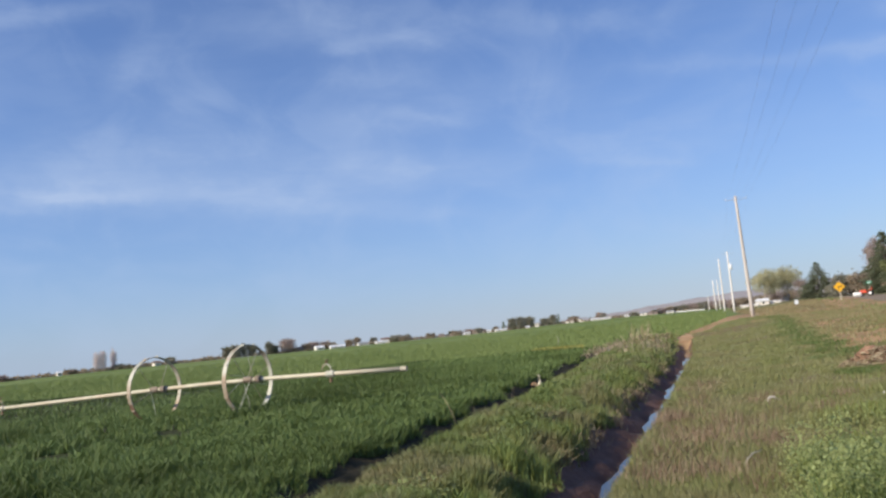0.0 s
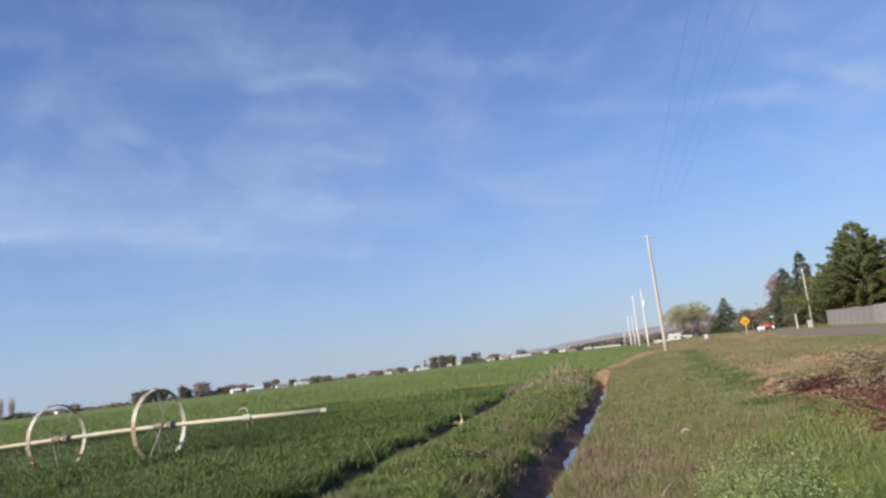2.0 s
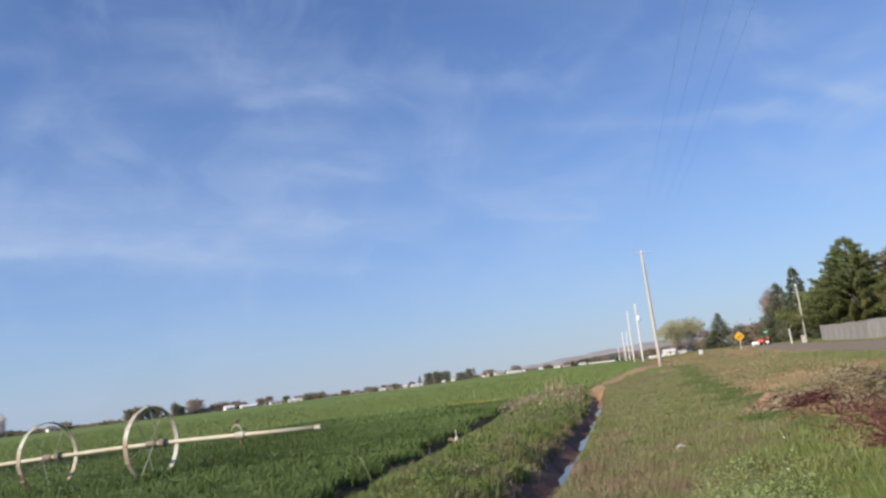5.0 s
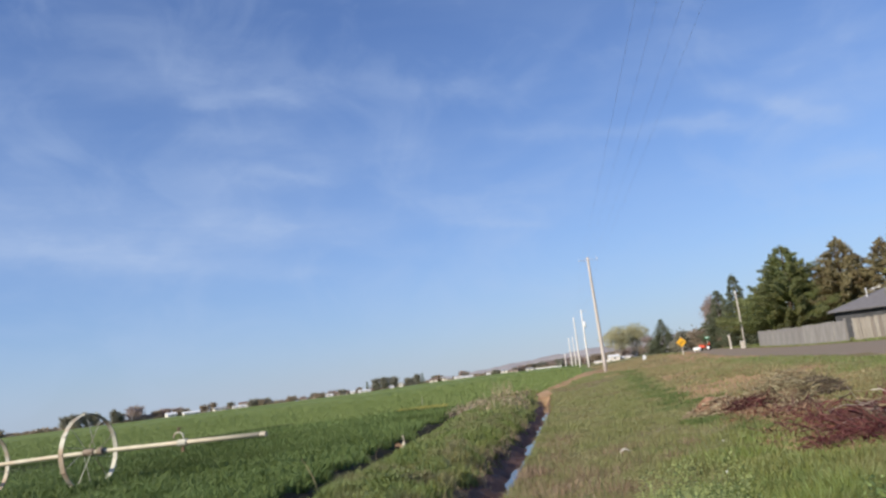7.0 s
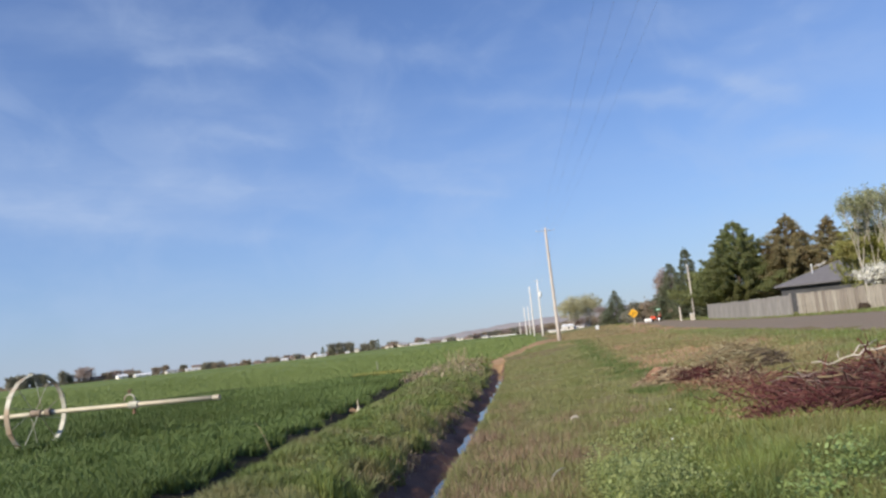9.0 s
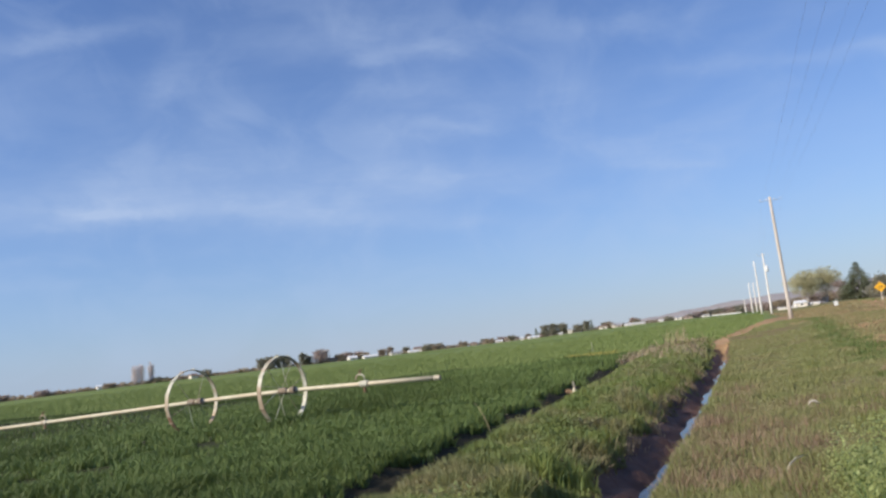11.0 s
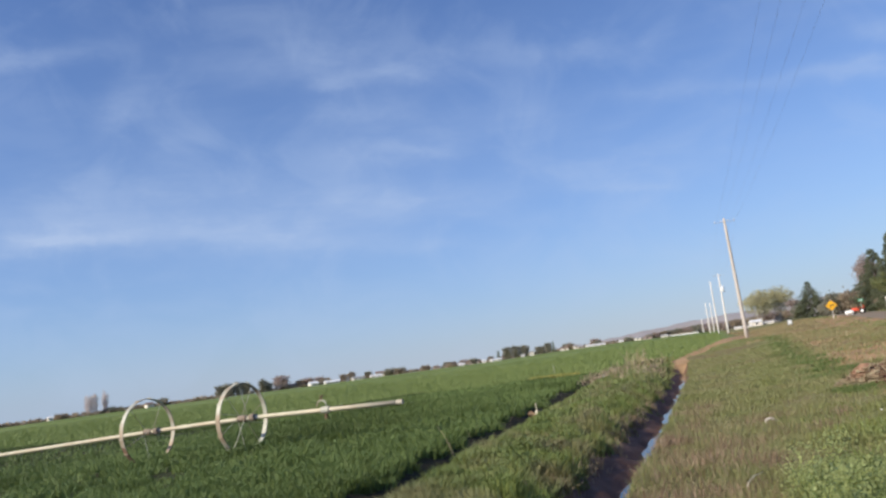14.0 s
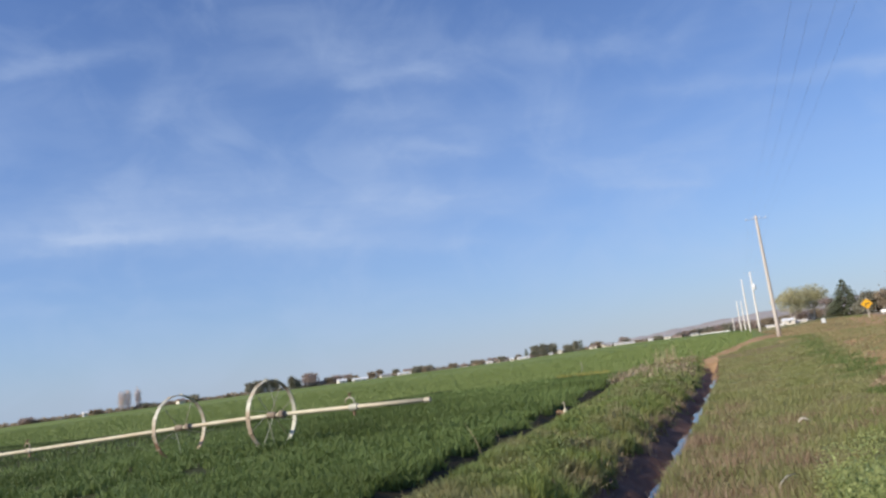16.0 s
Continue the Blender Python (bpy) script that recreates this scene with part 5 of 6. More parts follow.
def mound(cx, cy, rx, ry_, top, mat, name, parent, seed, turn=0.0):
    n, m = 14, 36
    bm = bmesh.new()
    rings = []
    ct, st = math.cos(turn), math.sin(turn)
    for i in range(n + 1):
        f = i / n
        ring = []
        for k in range(m):
            a = k * math.tau / m
            wob = 1 + 0.12 * math.sin(3 * a + seed) + 0.07 * math.sin(7 * a + 2 * seed)
            lx, ly = f * rx * math.cos(a) * wob, f * ry_ * math.sin(a) * wob
            x, y = cx + lx * ct - ly * st, cy + lx * st + ly * ct
            z = hz(x, y) + top * max(0, 1 - f * f) * (1 + 0.3 * float(rough(x, y, 3.1))) - 0.06 * f ** 4
            ring.append(bm.verts.new((x, y, z)))
        rings.append(ring)
    for r0, r1 in zip(rings, rings[1:]):
        for k in range(m):
            bm.faces.new((r0[k], r1[k], r1[(k + 1) % m], r0[(k + 1) % m]))
    bmesh.ops.remove_doubles(bm, verts=bm.verts, dist=0.001)
    bmesh.ops.recalc_face_normals(bm, faces=bm.faces)
    return part(name, bm, mat, parent, smooth=True)


def add_stuff(name, vfm, parent):
    v, f, m = vfm
    ob = new(name, raw_mesh(name, v, f, m))
    ob.parent = parent
    return tagged(ob, kind="stuff")


def branch(parent, pts, r0, r1, mat, name="branch"):
    bm = bmesh.new()
    n = len(pts)
    tube(bm, pts, [r0 + (r1 - r0) * k / (n - 1) for k in range(n)], 7)
    return part(name, bm, mat, parent, smooth=True)


red = thing("brush_pile", (0, 0, 0), "heap of reddish-brown cut brush and pale branches on grass", "brush pile")
mound(6.8, 12.2, 2.8, 1.6, 0.24, M_LITTER, "litter", red, 2, -0.12)
add_stuff("brushwood", twigs(6.8, 12.3, 2.7, 1.7, 0.50, 2300, 0.8, 0.009, M_BRUSH, 5, turn=-0.12), red)
add_stuff("brushwood", twigs(7.4, 12.2, 2.0, 1.4, 1.02, 1500, 0.8, 0.009, M_BRUSH, 7, turn=-0.12), red)
add_stuff("brushwood", twigs(5.6, 11.0, 1.7, 1.0, 0.48, 1300, 0.7, 0.009, M_BRUSH, 12, turn=-0.45), red)
add_stuff("brushwood", twigs(6.6, 10.6, 1.6, 0.8, 0.75, 1000, 0.8, 0.009, M_BRUSH, 13, turn=-0.3), red)
add_stuff("brushwood", twigs(5.2, 13.6, 0.9, 1.1, 0.22, 450, 0.7, 0.008, M_BRUSH, 6, turn=0.5), red)
add_stuff("brushwood", twigs(6.8, 12.0, 2.4, 1.6, 0.70, 130, 1.0, 0.009, M_TWIG, 8, turn=-0.12), red)
# darker twigs added to imitate shaded hollows inside the heap
add_stuff("brushwood", twigs(6.7, 11.6, 2.2, 1.6, 0.62, 800, 0.7, 0.011, M_BARK, 21, flat=0.9, turn=-0.12), red)
add_stuff("brushwood", twigs(6.4, 11.6, 2.2, 1.6, 0.85, 260, 1.1, 0.008, M_BRUSH, 22, flat=0.7, turn=-0.12), red)
add_stuff("brushwood", twigs(4.5, 11.3, 0.95, 0.8, 0.26, 520, 0.6, 0.009, M_BRUSH, 41, turn=-0.5), red)
add_stuff("brushwood", twigs(4.6, 13.6, 0.9, 1.3, 0.16, 420, 0.45, 0.010, M_BRUSH, 42, turn=0.3), red)
add_stuff("wood_litter", twigs(4.3, 12.6, 0.9, 1.6, 0.10, 620, 0.22, 0.013, M_CHIP, 43, turn=0.2), red)
add_stuff("wood_litter", twigs(4.2, 10.6, 0.9, 0.5, 0.10, 420, 0.20, 0.013, M_CHIP, 44, turn=-0.4), red)
mound(6.35, 12.9, 0.9, 0.7, 0.30, M_LITTER, "litter", red, 6, 0.1)
add_stuff("wood_litter", twigs(6.35, 12.6, 0.9, 0.7, 0.80, 700, 0.26, 0.012, M_CHIP, 45), red)
add_stuff("wood_litter", twigs(4.75, 11.1, 0.8, 0.7, 0.10, 520, 0.20, 0.014, M_STRAW, 14, turn=-0.5), red)
add_stuff("wood_litter", twigs(6.4, 9.9, 1.1, 0.6, 0.12, 200, 0.25, 0.012, M_STRAW, 17, turn=-0.3), red)
rnd = random.Random(9)
for k in range(18):
    a = rnd.uniform(0, math.tau)
    cx, cy = 6.7 + rnd.uniform(-2.0, 2.0), 11.9 + rnd.uniform(-1.4, 1.2)
    z0 = hz(cx, cy) + rnd.uniform(0.25, 0.60)
    ln = rnd.uniform(0.6, 1.4)
    dx, dy, dz = math.cos(a) * ln / 2, math.sin(a) * ln / 2, rnd.uniform(-0.15, 0.15)
    branch(red, [(cx - dx, cy - dy, z0 - dz), (cx - dx * 0.4, cy - dy * 0.3, z0 + 0.03), (cx + rnd.uniform(-0.1, 0.1), cy + rnd.uniform(-0.1, 0.1), z0 + 0.06), (cx + dx, cy + dy, z0 + dz)],
           rnd.uniform(0.012, 0.024), 0.006, M_TWIG if k % 3 == 0 else M_BRUSH_GREY)
branch(red, [(4.82, 12.10, 0.79), (4.93, 12.05, 0.80), (5.02, 12.0, 0.745), (5.12, 11.97, 0.77), (5.22, 11.90, 0.83), (5.33, 11.86, 0.86), (5.41, 11.80, 0.855), (5.50, 11.78, 0.94), (5.62, 11.72, 0.92), (5.76, 11.65, 0.955), (6.1, 11.7, 0.93), (6.6, 11.75, 1.0), (7.3, 11.9, 0.96)], 0.007, 0.019, M_PALE)
branch(red, [(5.36, 11.86, 0.87), (5.50, 11.95, 0.99), (5.66, 12.0, 0.985), (5.85, 12.1, 1.06)], 0.015, 0.006, M_PALE)
branch(red, [(5.18, 11.93, 0.80), (5.16, 11.95, 0.88), (5.20, 11.97, 0.93)], 0.012, 0.005, M_PALE)
branch(red, [(4.45, 12.9, 0.48), (4.62, 12.75, 0.56), (4.85, 12.6, 0.55), (5.1, 12.5, 0.62)], 0.005, 0.009, M_TWIG)

grey = thing("brush_pile", (0, 0, 0), "low heap of grey-brown dead brush on rough grass", "brush pile")
mound(5.75, 18.9, 1.1, 1.2, 0.26, M_LITTER, "litter", grey, 4, 0.2)
add_stuff("brushwood", twigs(5.75, 18.9, 1.05, 1.3, 0.78, 1000, 0.6, 0.009, M_BRUSH_GREY, 15, turn=0.1), grey)
add_stuff("brushwood", twigs(6.25, 18.2, 0.45, 0.6, 0.50, 260, 0.45, 0.010, M_BARK, 18), grey)
add_stuff("brushwood", twigs(4.75, 18.6, 0.65, 0.7, 0.30, 420, 0.5, 0.010, M_BRUSH, 16, turn=0.2), grey)
add_stuff("wood_litter", twigs(4.5, 16.6, 0.8, 1.7, 0.10, 700, 0.24, 0.014, M_CHIP, 46, turn=0.15), grey)
add_stuff("brushwood", twigs(5.0, 16.9, 0.8, 1.0, 0.12, 320, 0.35, 0.011, M_STRAW, 19, turn=0.2), grey)
add_stuff("brushwood", twigs(5.0, 16.3, 0.8, 1.0, 0.10, 260, 0.5, 0.010, M_BRUSH, 20, turn=0.2), grey)
for k in range(7):
    cx, cy = 5.5 + rnd.uniform(-0.7, 0.7), 18.0 + rnd.uniform(-0.6, 0.8)
    a, ln, z0 = rnd.uniform(-0.6, 0.6), rnd.uniform(0.4, 0.9), hz(cx, cy) + rnd.uniform(0.2, 0.42)
    branch(grey, [(cx - math.cos(a) * ln / 2, cy - math.sin(a) * ln / 2, z0 - 0.05), (cx, cy, z0 + 0.06), (cx + math.cos(a) * ln / 2, cy + math.sin(a) * ln / 2, z0)], 0.008, 0.004, M_BRUSH_GREY)

litter = thing("bark_heap", (0, 0, 0), "low flat heap of tan bark and wood litter on grass", "wood litter")
mound(4.15, 19.3, 0.72, 0.7, 0.34, M_LITTER, "bark", litter, 7, 0.3)
add_stuff("bark_litter", twigs(4.15, 19.2, 0.85, 0.8, 0.44, 760, 0.22, 0.014, M_STRAW, 31, turn=0.3), litter)
add_stuff("bark_litter", twigs(4.2, 19.2, 0.66, 0.75, 0.24, 50, 0.35, 0.010, M_BRUSH, 32, turn=0.3), litter)
branch(litter, [(4.0, 18.7, hz(4.0, 18.7) + 0.05), (4.3, 18.6, hz(4.3, 18.6) + 0.10), (4.75, 18.7, hz(4.75, 18.7) + 0.10)], 0.022, 0.014, M_TWIG, "stick")


# ---- small things near the ditch ----
def small_things():
    x, y = bearing(-10.76, 21.4)
    r = thing("standpipe", (x, y, hz(x, y) - 0.05), "short white irrigation standpipe at the edge of the field", "standpipe")
    bm = bmesh.new()
    tube(bm, [(0, 0, 0), (0, 0, 0.16), (0, 0, 0.28), (0.0, 0, 0.34)], [0.12, 0.095, 0.05, 0.02], 12)
    part("body", bm, M_ALU, r, smooth=True)
    bm = bmesh.new()
    tube(bm, [(0, 0, 0.32), (-0.01, 0, 0.50)], [0.02, 0.014], 8)
    tube(bm, [(-0.05, 0, 0.47), (0.0, 0, 0.50)], [0.012, 0.012], 6)
    part("valve", bm, M_ALU, r)
    s = thing("clod", (x - 0.16, y + 0.03, hz(x - 0.16, y)), "pale tan clod of earth beside a standpipe", "clod")
    bm = bmesh.new()
    bmesh.ops.create_icosphere(bm, subdivisions=3, radius=0.11)
    for vert in bm.verts:
        vert.co *= 1 + 0.35 * noise.noise(vert.co * 9)
        vert.co.z = vert.co.z * 0.75 + 0.08
    part("earth", bm, M_DIRT, s, smooth=True)
    x, y = bearing(5.30, 13.9)
    w = thing("bent_pipe", (x, y, hz(x, y)), "bent piece of white plastic pipe lying in grass", "pipe", turn=15)
    w.scale = (0.70, 0.70, 0.66)
    bm = bmesh.new()
    tube(bm, [(-0.13, 0, 0.0)] + [(-0.02 - 0.11 * math.cos(a), 0.02 * math.sin(a), 0.06 + 0.10 * math.sin(a)) for a in np.linspace(0.1, 2.7, 8)] + [(0.16, 0.05, 0.08)], [0.028] * 9 + [0.02], 8)
    part("tube", bm, M_PALE, w, smooth=True)
    w = thing("stick", (0.52, 8.75, hz(0.52, 8.75)), "pale bleached stick lying on the grass", "stick", turn=68)
    bm = bmesh.new()
    tube(bm, [(-0.20, 0, 0.06), (-0.05, 0.015, 0.09), (0.10, 0.0, 0.12), (0.22, -0.05, 0.13)], [0.007, 0.009, 0.008, 0.004], 6)
    part("wood", bm, M_ALU, w, smooth=True)
    x, y = bearing(-4.84, 10.6)
    w = thing("straw_tuft", (x, y, hz(x, y)), "golden tuft of dry straw on the bank of a ditch", "dry grass")
    rng = np.random.default_rng(8)
    tv, tf = scatter_tris(np.array([(0.0, 0.0, 0.08), (0.05, 0.02, 0.06), (-0.05, 0.03, 0.05)]), 70, np.array([0.10, 0.09, 0.09]), rng, 0.3, 0.12)
    tuft = new("straw", raw_mesh("straw", tv, tf, M_STRAW))
    tuft.parent = w
    x, y = bearing(-17.3, 14.2)
    w = thing("dry_stalk", (x, y, hz(x, y)), "tall thin dry pale stalk leaning over a furrow", "dry weed")
    bm = bmesh.new()
    tube(bm, [(0, 0, 0), (-0.08, 0.03, 0.22), (-0.20, 0.08, 0.44), (-0.30, 0.12, 0.56)], [0.007, 0.006, 0.005, 0.003], 5)
    part("stem", bm, M_STRAW, w)
    x, y = bearing(-9.1, 58)
    w = thing("field_stake", (x, y, hz(x, y)), "thin pale stake standing at the edge of the field", "stake")
    bm = bmesh.new()
    tube(bm, [(0, 0, 0), (0.02, 0, 0.35), (-0.03, 0, 0.70)], [0.022, 0.02, 0.014], 6)
    part("shaft", bm, M_PALE, w)


small_things()


def scraps():
    for sx_, sy_, s in ((-3.55, 37.0, 0.07), (-1.80, 10.7, 0.025), (3.0, 9.2, 0.009), (2.2, 10.4, 0.011), (2.9, 13.6, 0.012)):
        w = thing("scrap", (sx_, sy_, hz(sx_, sy_) + 0.10), "small crumpled white scrap caught in the grass", "litter", "scraps in the grass")
        bm = bmesh.new()
        bmesh.ops.create_icosphere(bm, subdivisions=2, radius=s)
        for vert in bm.verts:
            vert.co *= 1 + 0.7 * noise.noise(vert.co * 40)
        part("paper", bm, M_WHITE, w)


scraps()


# ---- vegetation ----
def blades(x, y, h, w, rng, lean=0.35, rich=False, sink=0.01):
    """Triangular or bent blades standing on the ground."""
    n = len(x)
    z = height(x, y) - sink
    th, ph = rng.uniform(0, math.tau, n), rng.uniform(0, math.tau, n)
    sxx, syy = np.cos(th) * w / 2, np.sin(th) * w / 2
    lx, ly = np.cos(ph) * h * lean * rng.random(n), np.sin(ph) * h * lean * rng.random(n)
    b0 = np.stack([x - sxx, y - syy, z], -1)
    b1 = np.stack([x + sxx, y + syy, z], -1)
    tip = np.stack([x + lx, y + ly, z + h], -1)
    if not rich:
        v = np.stack([b0, b1, tip], 1).reshape(-1, 3)
        return v, np.arange(3 * n).reshape(-1, 3)
    m0 = np.stack([x - 0.85 * sxx + 0.25 * lx, y - 0.85 * syy + 0.25 * ly, z + 0.6 * h], -1)
    m1 = np.stack([x + 0.85 * sxx + 0.25 * lx, y + 0.85 * syy + 0.25 * ly, z + 0.6 * h], -1)
    v = np.stack([b0, b1, m0, m1, tip], 1).reshape(-1, 3)
    f = (np.arange(n)[:, None, None] * 5 + np.array([[0, 1, 3], [0, 3, 2], [2, 3, 4]])[None]).reshape(-1, 3)
    return v, f


def ring_points(n, b0, b1, d0, d1, rng):
    """Points spread evenly over bearing and over the logarithm of distance."""
    b = np.radians(rng.uniform(b0, b1, n))
    d = d0 * (d1 / d0) ** rng.random(n)
    return np.sin(b) * d, np.cos(b) * d, d


def stuff(name, v, f, mat, label, category):
    return tagged(new(name, raw_mesh(name, v, f, mat)), label, category, kind="stuff")


rng = np.random.default_rng(5)
edge = lambda yy: -4.38 + 0.16 * ss(17, 26, yy) * np.sin(yy * 0.83 + 0.6) + 0.09 * np.sin(yy * 1.9) + 0.07 * np.sin(yy * 4.3 + 1) + 0.04 * np.sin(yy * 9.7)
x, y, d = ring_points(430000, -72, 0, 4.6, 24, rng)
# distance to two streaks near the pipe where the crop is sparser
thin_line = np.minimum(np.abs(y - 21.4 - 0.02 * (x + 11) ** 2 + 0.2 * np.sin(x)) + 99 * (np.abs(x + 11.5) > 4), np.abs(y - 15.3 + 0.03 * (x + 22) + 0.2 * np.sin(x * 0.8)) + 99 * (np.abs(x + 21) > 7.5))
k = (x < edge(y)) & (rng.random(len(x)) < 0.5 + 0.5 * ss(0.16, 0.60, thin_line + 0.15 * rough(x, y, 2.0)))
x, y, d = x[k], y[k], d[k]
tuft = rough(x, y, 1.7) + 0.6 * rough(x + 4, y, 3.9)
k = rng.random(len(x)) < 0.86 + 0.5 * tuft - ss(-5, -12, x) * ss(23, 14, y) * (0.60 - 0.50 * tuft)
x, y, d, tuft = x[k], y[k], d[k], tuft[k]
hgt = (0.17 + 0.04 * rough(x, y, 0.5) + 0.045 * tuft) * rng.uniform(0.6, 1.25, len(x))
stuff("crop", *blades(x, y, hgt, 0.006 + 0.0011 * d, rng, 1.0, True), M_CROP, "dense green young wheat in a field", "crop")
x, y, d = ring_points(300000, -72, 0, 22, 90, rng)
k = (x < edge(y)) & (y < 43 + 2.5 * rough(x, y, 0.4) + 3 * (rng.random(len(x)) - 0.5) + 0.04 * x) & (rng.random(len(x)) < 1 - 0.78 * ss(-9, -24, x))
x, y, d = x[k], y[k], d[k]
hgt = (0.19 + 0.05 * rough(x, y, 0.25)) * rng.uniform(0.6, 1.2, len(x))
stuff("crop", *blades(x, y, hgt, 0.006 + 0.0012 * d, rng, 0.9), M_CROP, "dense green young wheat in a field", "crop")
x, y, d = ring_points(260000, -72, 3, 44, 230, rng)
k = (x < np.minimum(-4.5 + 0.42 * np.clip(y - 45, 0, 99), 4.5 + 0.046 * (y - 60))) & (y > 44.5 + 0.04 * x) & (rng.random(len(x)) < ss(230, 90, d)) & ~bare_dirt(x, y)
x, y, d = x[k], y[k], d[k]
stuff("crop", *blades(x, y, 0.15 * rng.uniform(0.6, 1.3, len(x)), 0.006 + 0.0014 * d, rng, 0.5), M_CROP2, "short light green crop in a farther field", "crop")

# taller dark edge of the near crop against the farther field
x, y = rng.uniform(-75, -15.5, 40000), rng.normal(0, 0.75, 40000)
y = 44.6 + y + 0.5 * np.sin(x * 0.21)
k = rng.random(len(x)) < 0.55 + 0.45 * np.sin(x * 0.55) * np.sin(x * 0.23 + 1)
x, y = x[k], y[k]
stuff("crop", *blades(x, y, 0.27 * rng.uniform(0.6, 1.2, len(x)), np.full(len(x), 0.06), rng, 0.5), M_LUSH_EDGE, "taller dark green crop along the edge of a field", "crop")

# ridge between field and ditch
x, y, d = ring_points(800000, -50, 3, 5.0, 58, rng)
w = x - ditch_x(y)
clump = rough(x, y, 1.6) + 0.6 * rough(x + 3, y, 3.7)
k = (x > edge(y) + 0.64 + 0.22 * clump) & (w < -0.54 + 0.14 * ss(16, 26, y) - 0.20 * clump) & (rng.random(len(x)) < 0.62 + 0.35 * clump)
k |= (x > -4.1) & (x < 1) & (y > 46.5) & (rng.random(len(x)) < 0.35) & (x < -1.2 + 0.05 * (y - 46))
x, y, d, clump = x[k], y[k], d[k], clump[k]
hgt = (0.115 + 0.08 * np.clip(clump, -0.6, 1.2) + 0.08 * ss(-1.5, -0.8, x - ditch_x(y)) * (0.6 + clump)) * rng.uniform(0.5, 1.3, len(x))
stuff("verge_grass", *blades(x, y, np.maximum(hgt, 0.05), 0.005 + 0.0009 * d, rng, 0.75, True), M_VERGE, "tangled weedy grass on the ridge beside a ditch", "grass")

# open turf towards the road
x, y, d = ring_points(900000, -12, 62, 4.6, 70, rng)
w = x - ditch_x(y)
clump = rough(x, y, 1.2) + 0.5 * rough(x, y + 5, 3.1)
bare = ss(0.2, 0.9, rough(x + 1, y, 0.33)) * ss(6, 12, d)
roadw = x - (9.0 + 0.11 * y)
k = (w > 0.25 + 0.07 * clump + 0.09 * rough(x * 0.2, y, 1.7)) & (roadw < -0.6 + clump) & (rng.random(len(x)) < (0.75 + 0.25 * clump) * (1 - 0.30 * bare)) & ~(bare_dirt(x, y) & (rng.random(len(x)) < 0.85))
k &= ~(((x - 6.8) / 2.5) ** 2 + ((y - 12.0) / 1.6) ** 2 < 1)
x, y, d, clump = x[k], y[k], d[k], clump[k]
b = np.degrees(np.arctan2(x, y))
lush = ss(8, 17, b + 3 * clump) * ss(19, 12, d + 2 * clump) * ss(62, 50, b + 4 * clump)
hgt = (0.085 + 0.03 * clump + 0.10 * lush * ss(11.5, 8.5, d) * (0.8 + 0.6 * clump) + 0.04 * lush) * rng.uniform(0.4, 1.4, len(x))
hgt = np.maximum(hgt, 0.035) + 0.07 * ss(0.75, 0.30, x - ditch_x(y)) * (0.6 + 0.5 * clump) * rng.random(len(x))
wid = 0.004 + 0.00085 * d
g = rng.random(len(x)) < lush * 0.9
stuff("turf_grass", *blades(x[~g], y[~g], hgt[~g], wid[~g], rng, 0.8), M_GRASS, "short rough grass with dry brown patches", "grass")
stuff("tall_grass", *blades(x[g], y[g], hgt[g] * 1.15, wid[g] * 1.1, rng, 0.6, True), M_LUSH, "taller bright green grass near brush piles", "grass")

x, y, d = ring_points(260000, -2, 40, 13, 150, rng)
roadw = x - (9.0 + 0.11 * y)
clump = rough(x, y, 0.7) + 0.5 * rough(x, y + 5, 2.1)
swale = np.interp(y, [14, 20, 27, 33, 46, 58, 150], [3.9, 3.75, 4.0, 4.3, 5.3, 6.2, 9.0])
k = (roadw < -0.5 + 0.5 * clump) & (x > swale + 0.35 * clump) & ~(bare_dirt(x, y) & (rng.random(len(x)) < 0.78))
x, y, d, roadw, clump = x[k], y[k], d[k], roadw[k], clump[k]
strip = ss(-3.2, -2.0, roadw + 0.6 * clump) * ss(-0.4, -0.9, roadw)
g = rng.random(len(x)) < strip
m = ~g & (rng.random(len(x)) < 0.80 + 0.3 * clump)
stuff("dry_grass", *blades(x[m], y[m], 0.09 * rng.uniform(0.5, 1.4, m.sum()), 0.006 + 0.0013 * d[m], rng, 0.8), M_DRY, "dry olive-brown grass beside the road", "grass")
xs, ys_, ds = ring_points(100000, 3, 17, 14, 62, rng)
ks = np.abs(xs - np.interp(ys_, [14, 20, 27, 33, 46, 58], [4.1, 3.85, 4.1, 4.5, 5.5, 6.5]) + 0.35 * rough(xs, ys_, 0.8)) < (0.46 + 0.36 * rough(xs, ys_, 1.4)) * rng.uniform(0.3, 1.3, len(xs))
xs, ys_, ds = xs[ks], ys_[ks], ds[ks]
stuff("tall_grass", *blades(xs, ys_, 0.12 * rng.uniform(0.6, 1.3, len(xs)), 0.006 + 0.0010 * ds, rng, 0.6), M_LUSH_DARK, "line of darker green grass between turf and dry ground", "grass")
stuff("roadside_grass", *blades(x[g], y[g], 0.13 * rng.uniform(0.6, 1.3, g.sum()), 0.006 + 0.0013 * d[g], rng, 0.6), M_VERGE, "green strip of grass along the road edge", "grass")

x, y = rng.uniform(20, 37, 90000), rng.uniform(30, 112, 90000)
k = (x > 20.0 + 0.055 * y + 0.2 * rough(x, y, 1.1)) & (y > 22 + 0.9 * (x - 20))
x, y = x[k], y[k]
stuff("roadside_grass", *blades(x, y, 0.16 * rng.uniform(0.5, 1.3, len(x)), np.full(len(x), 0.07), rng, 0.6), M_VERGE, "green grass between the road and a fence", "grass")

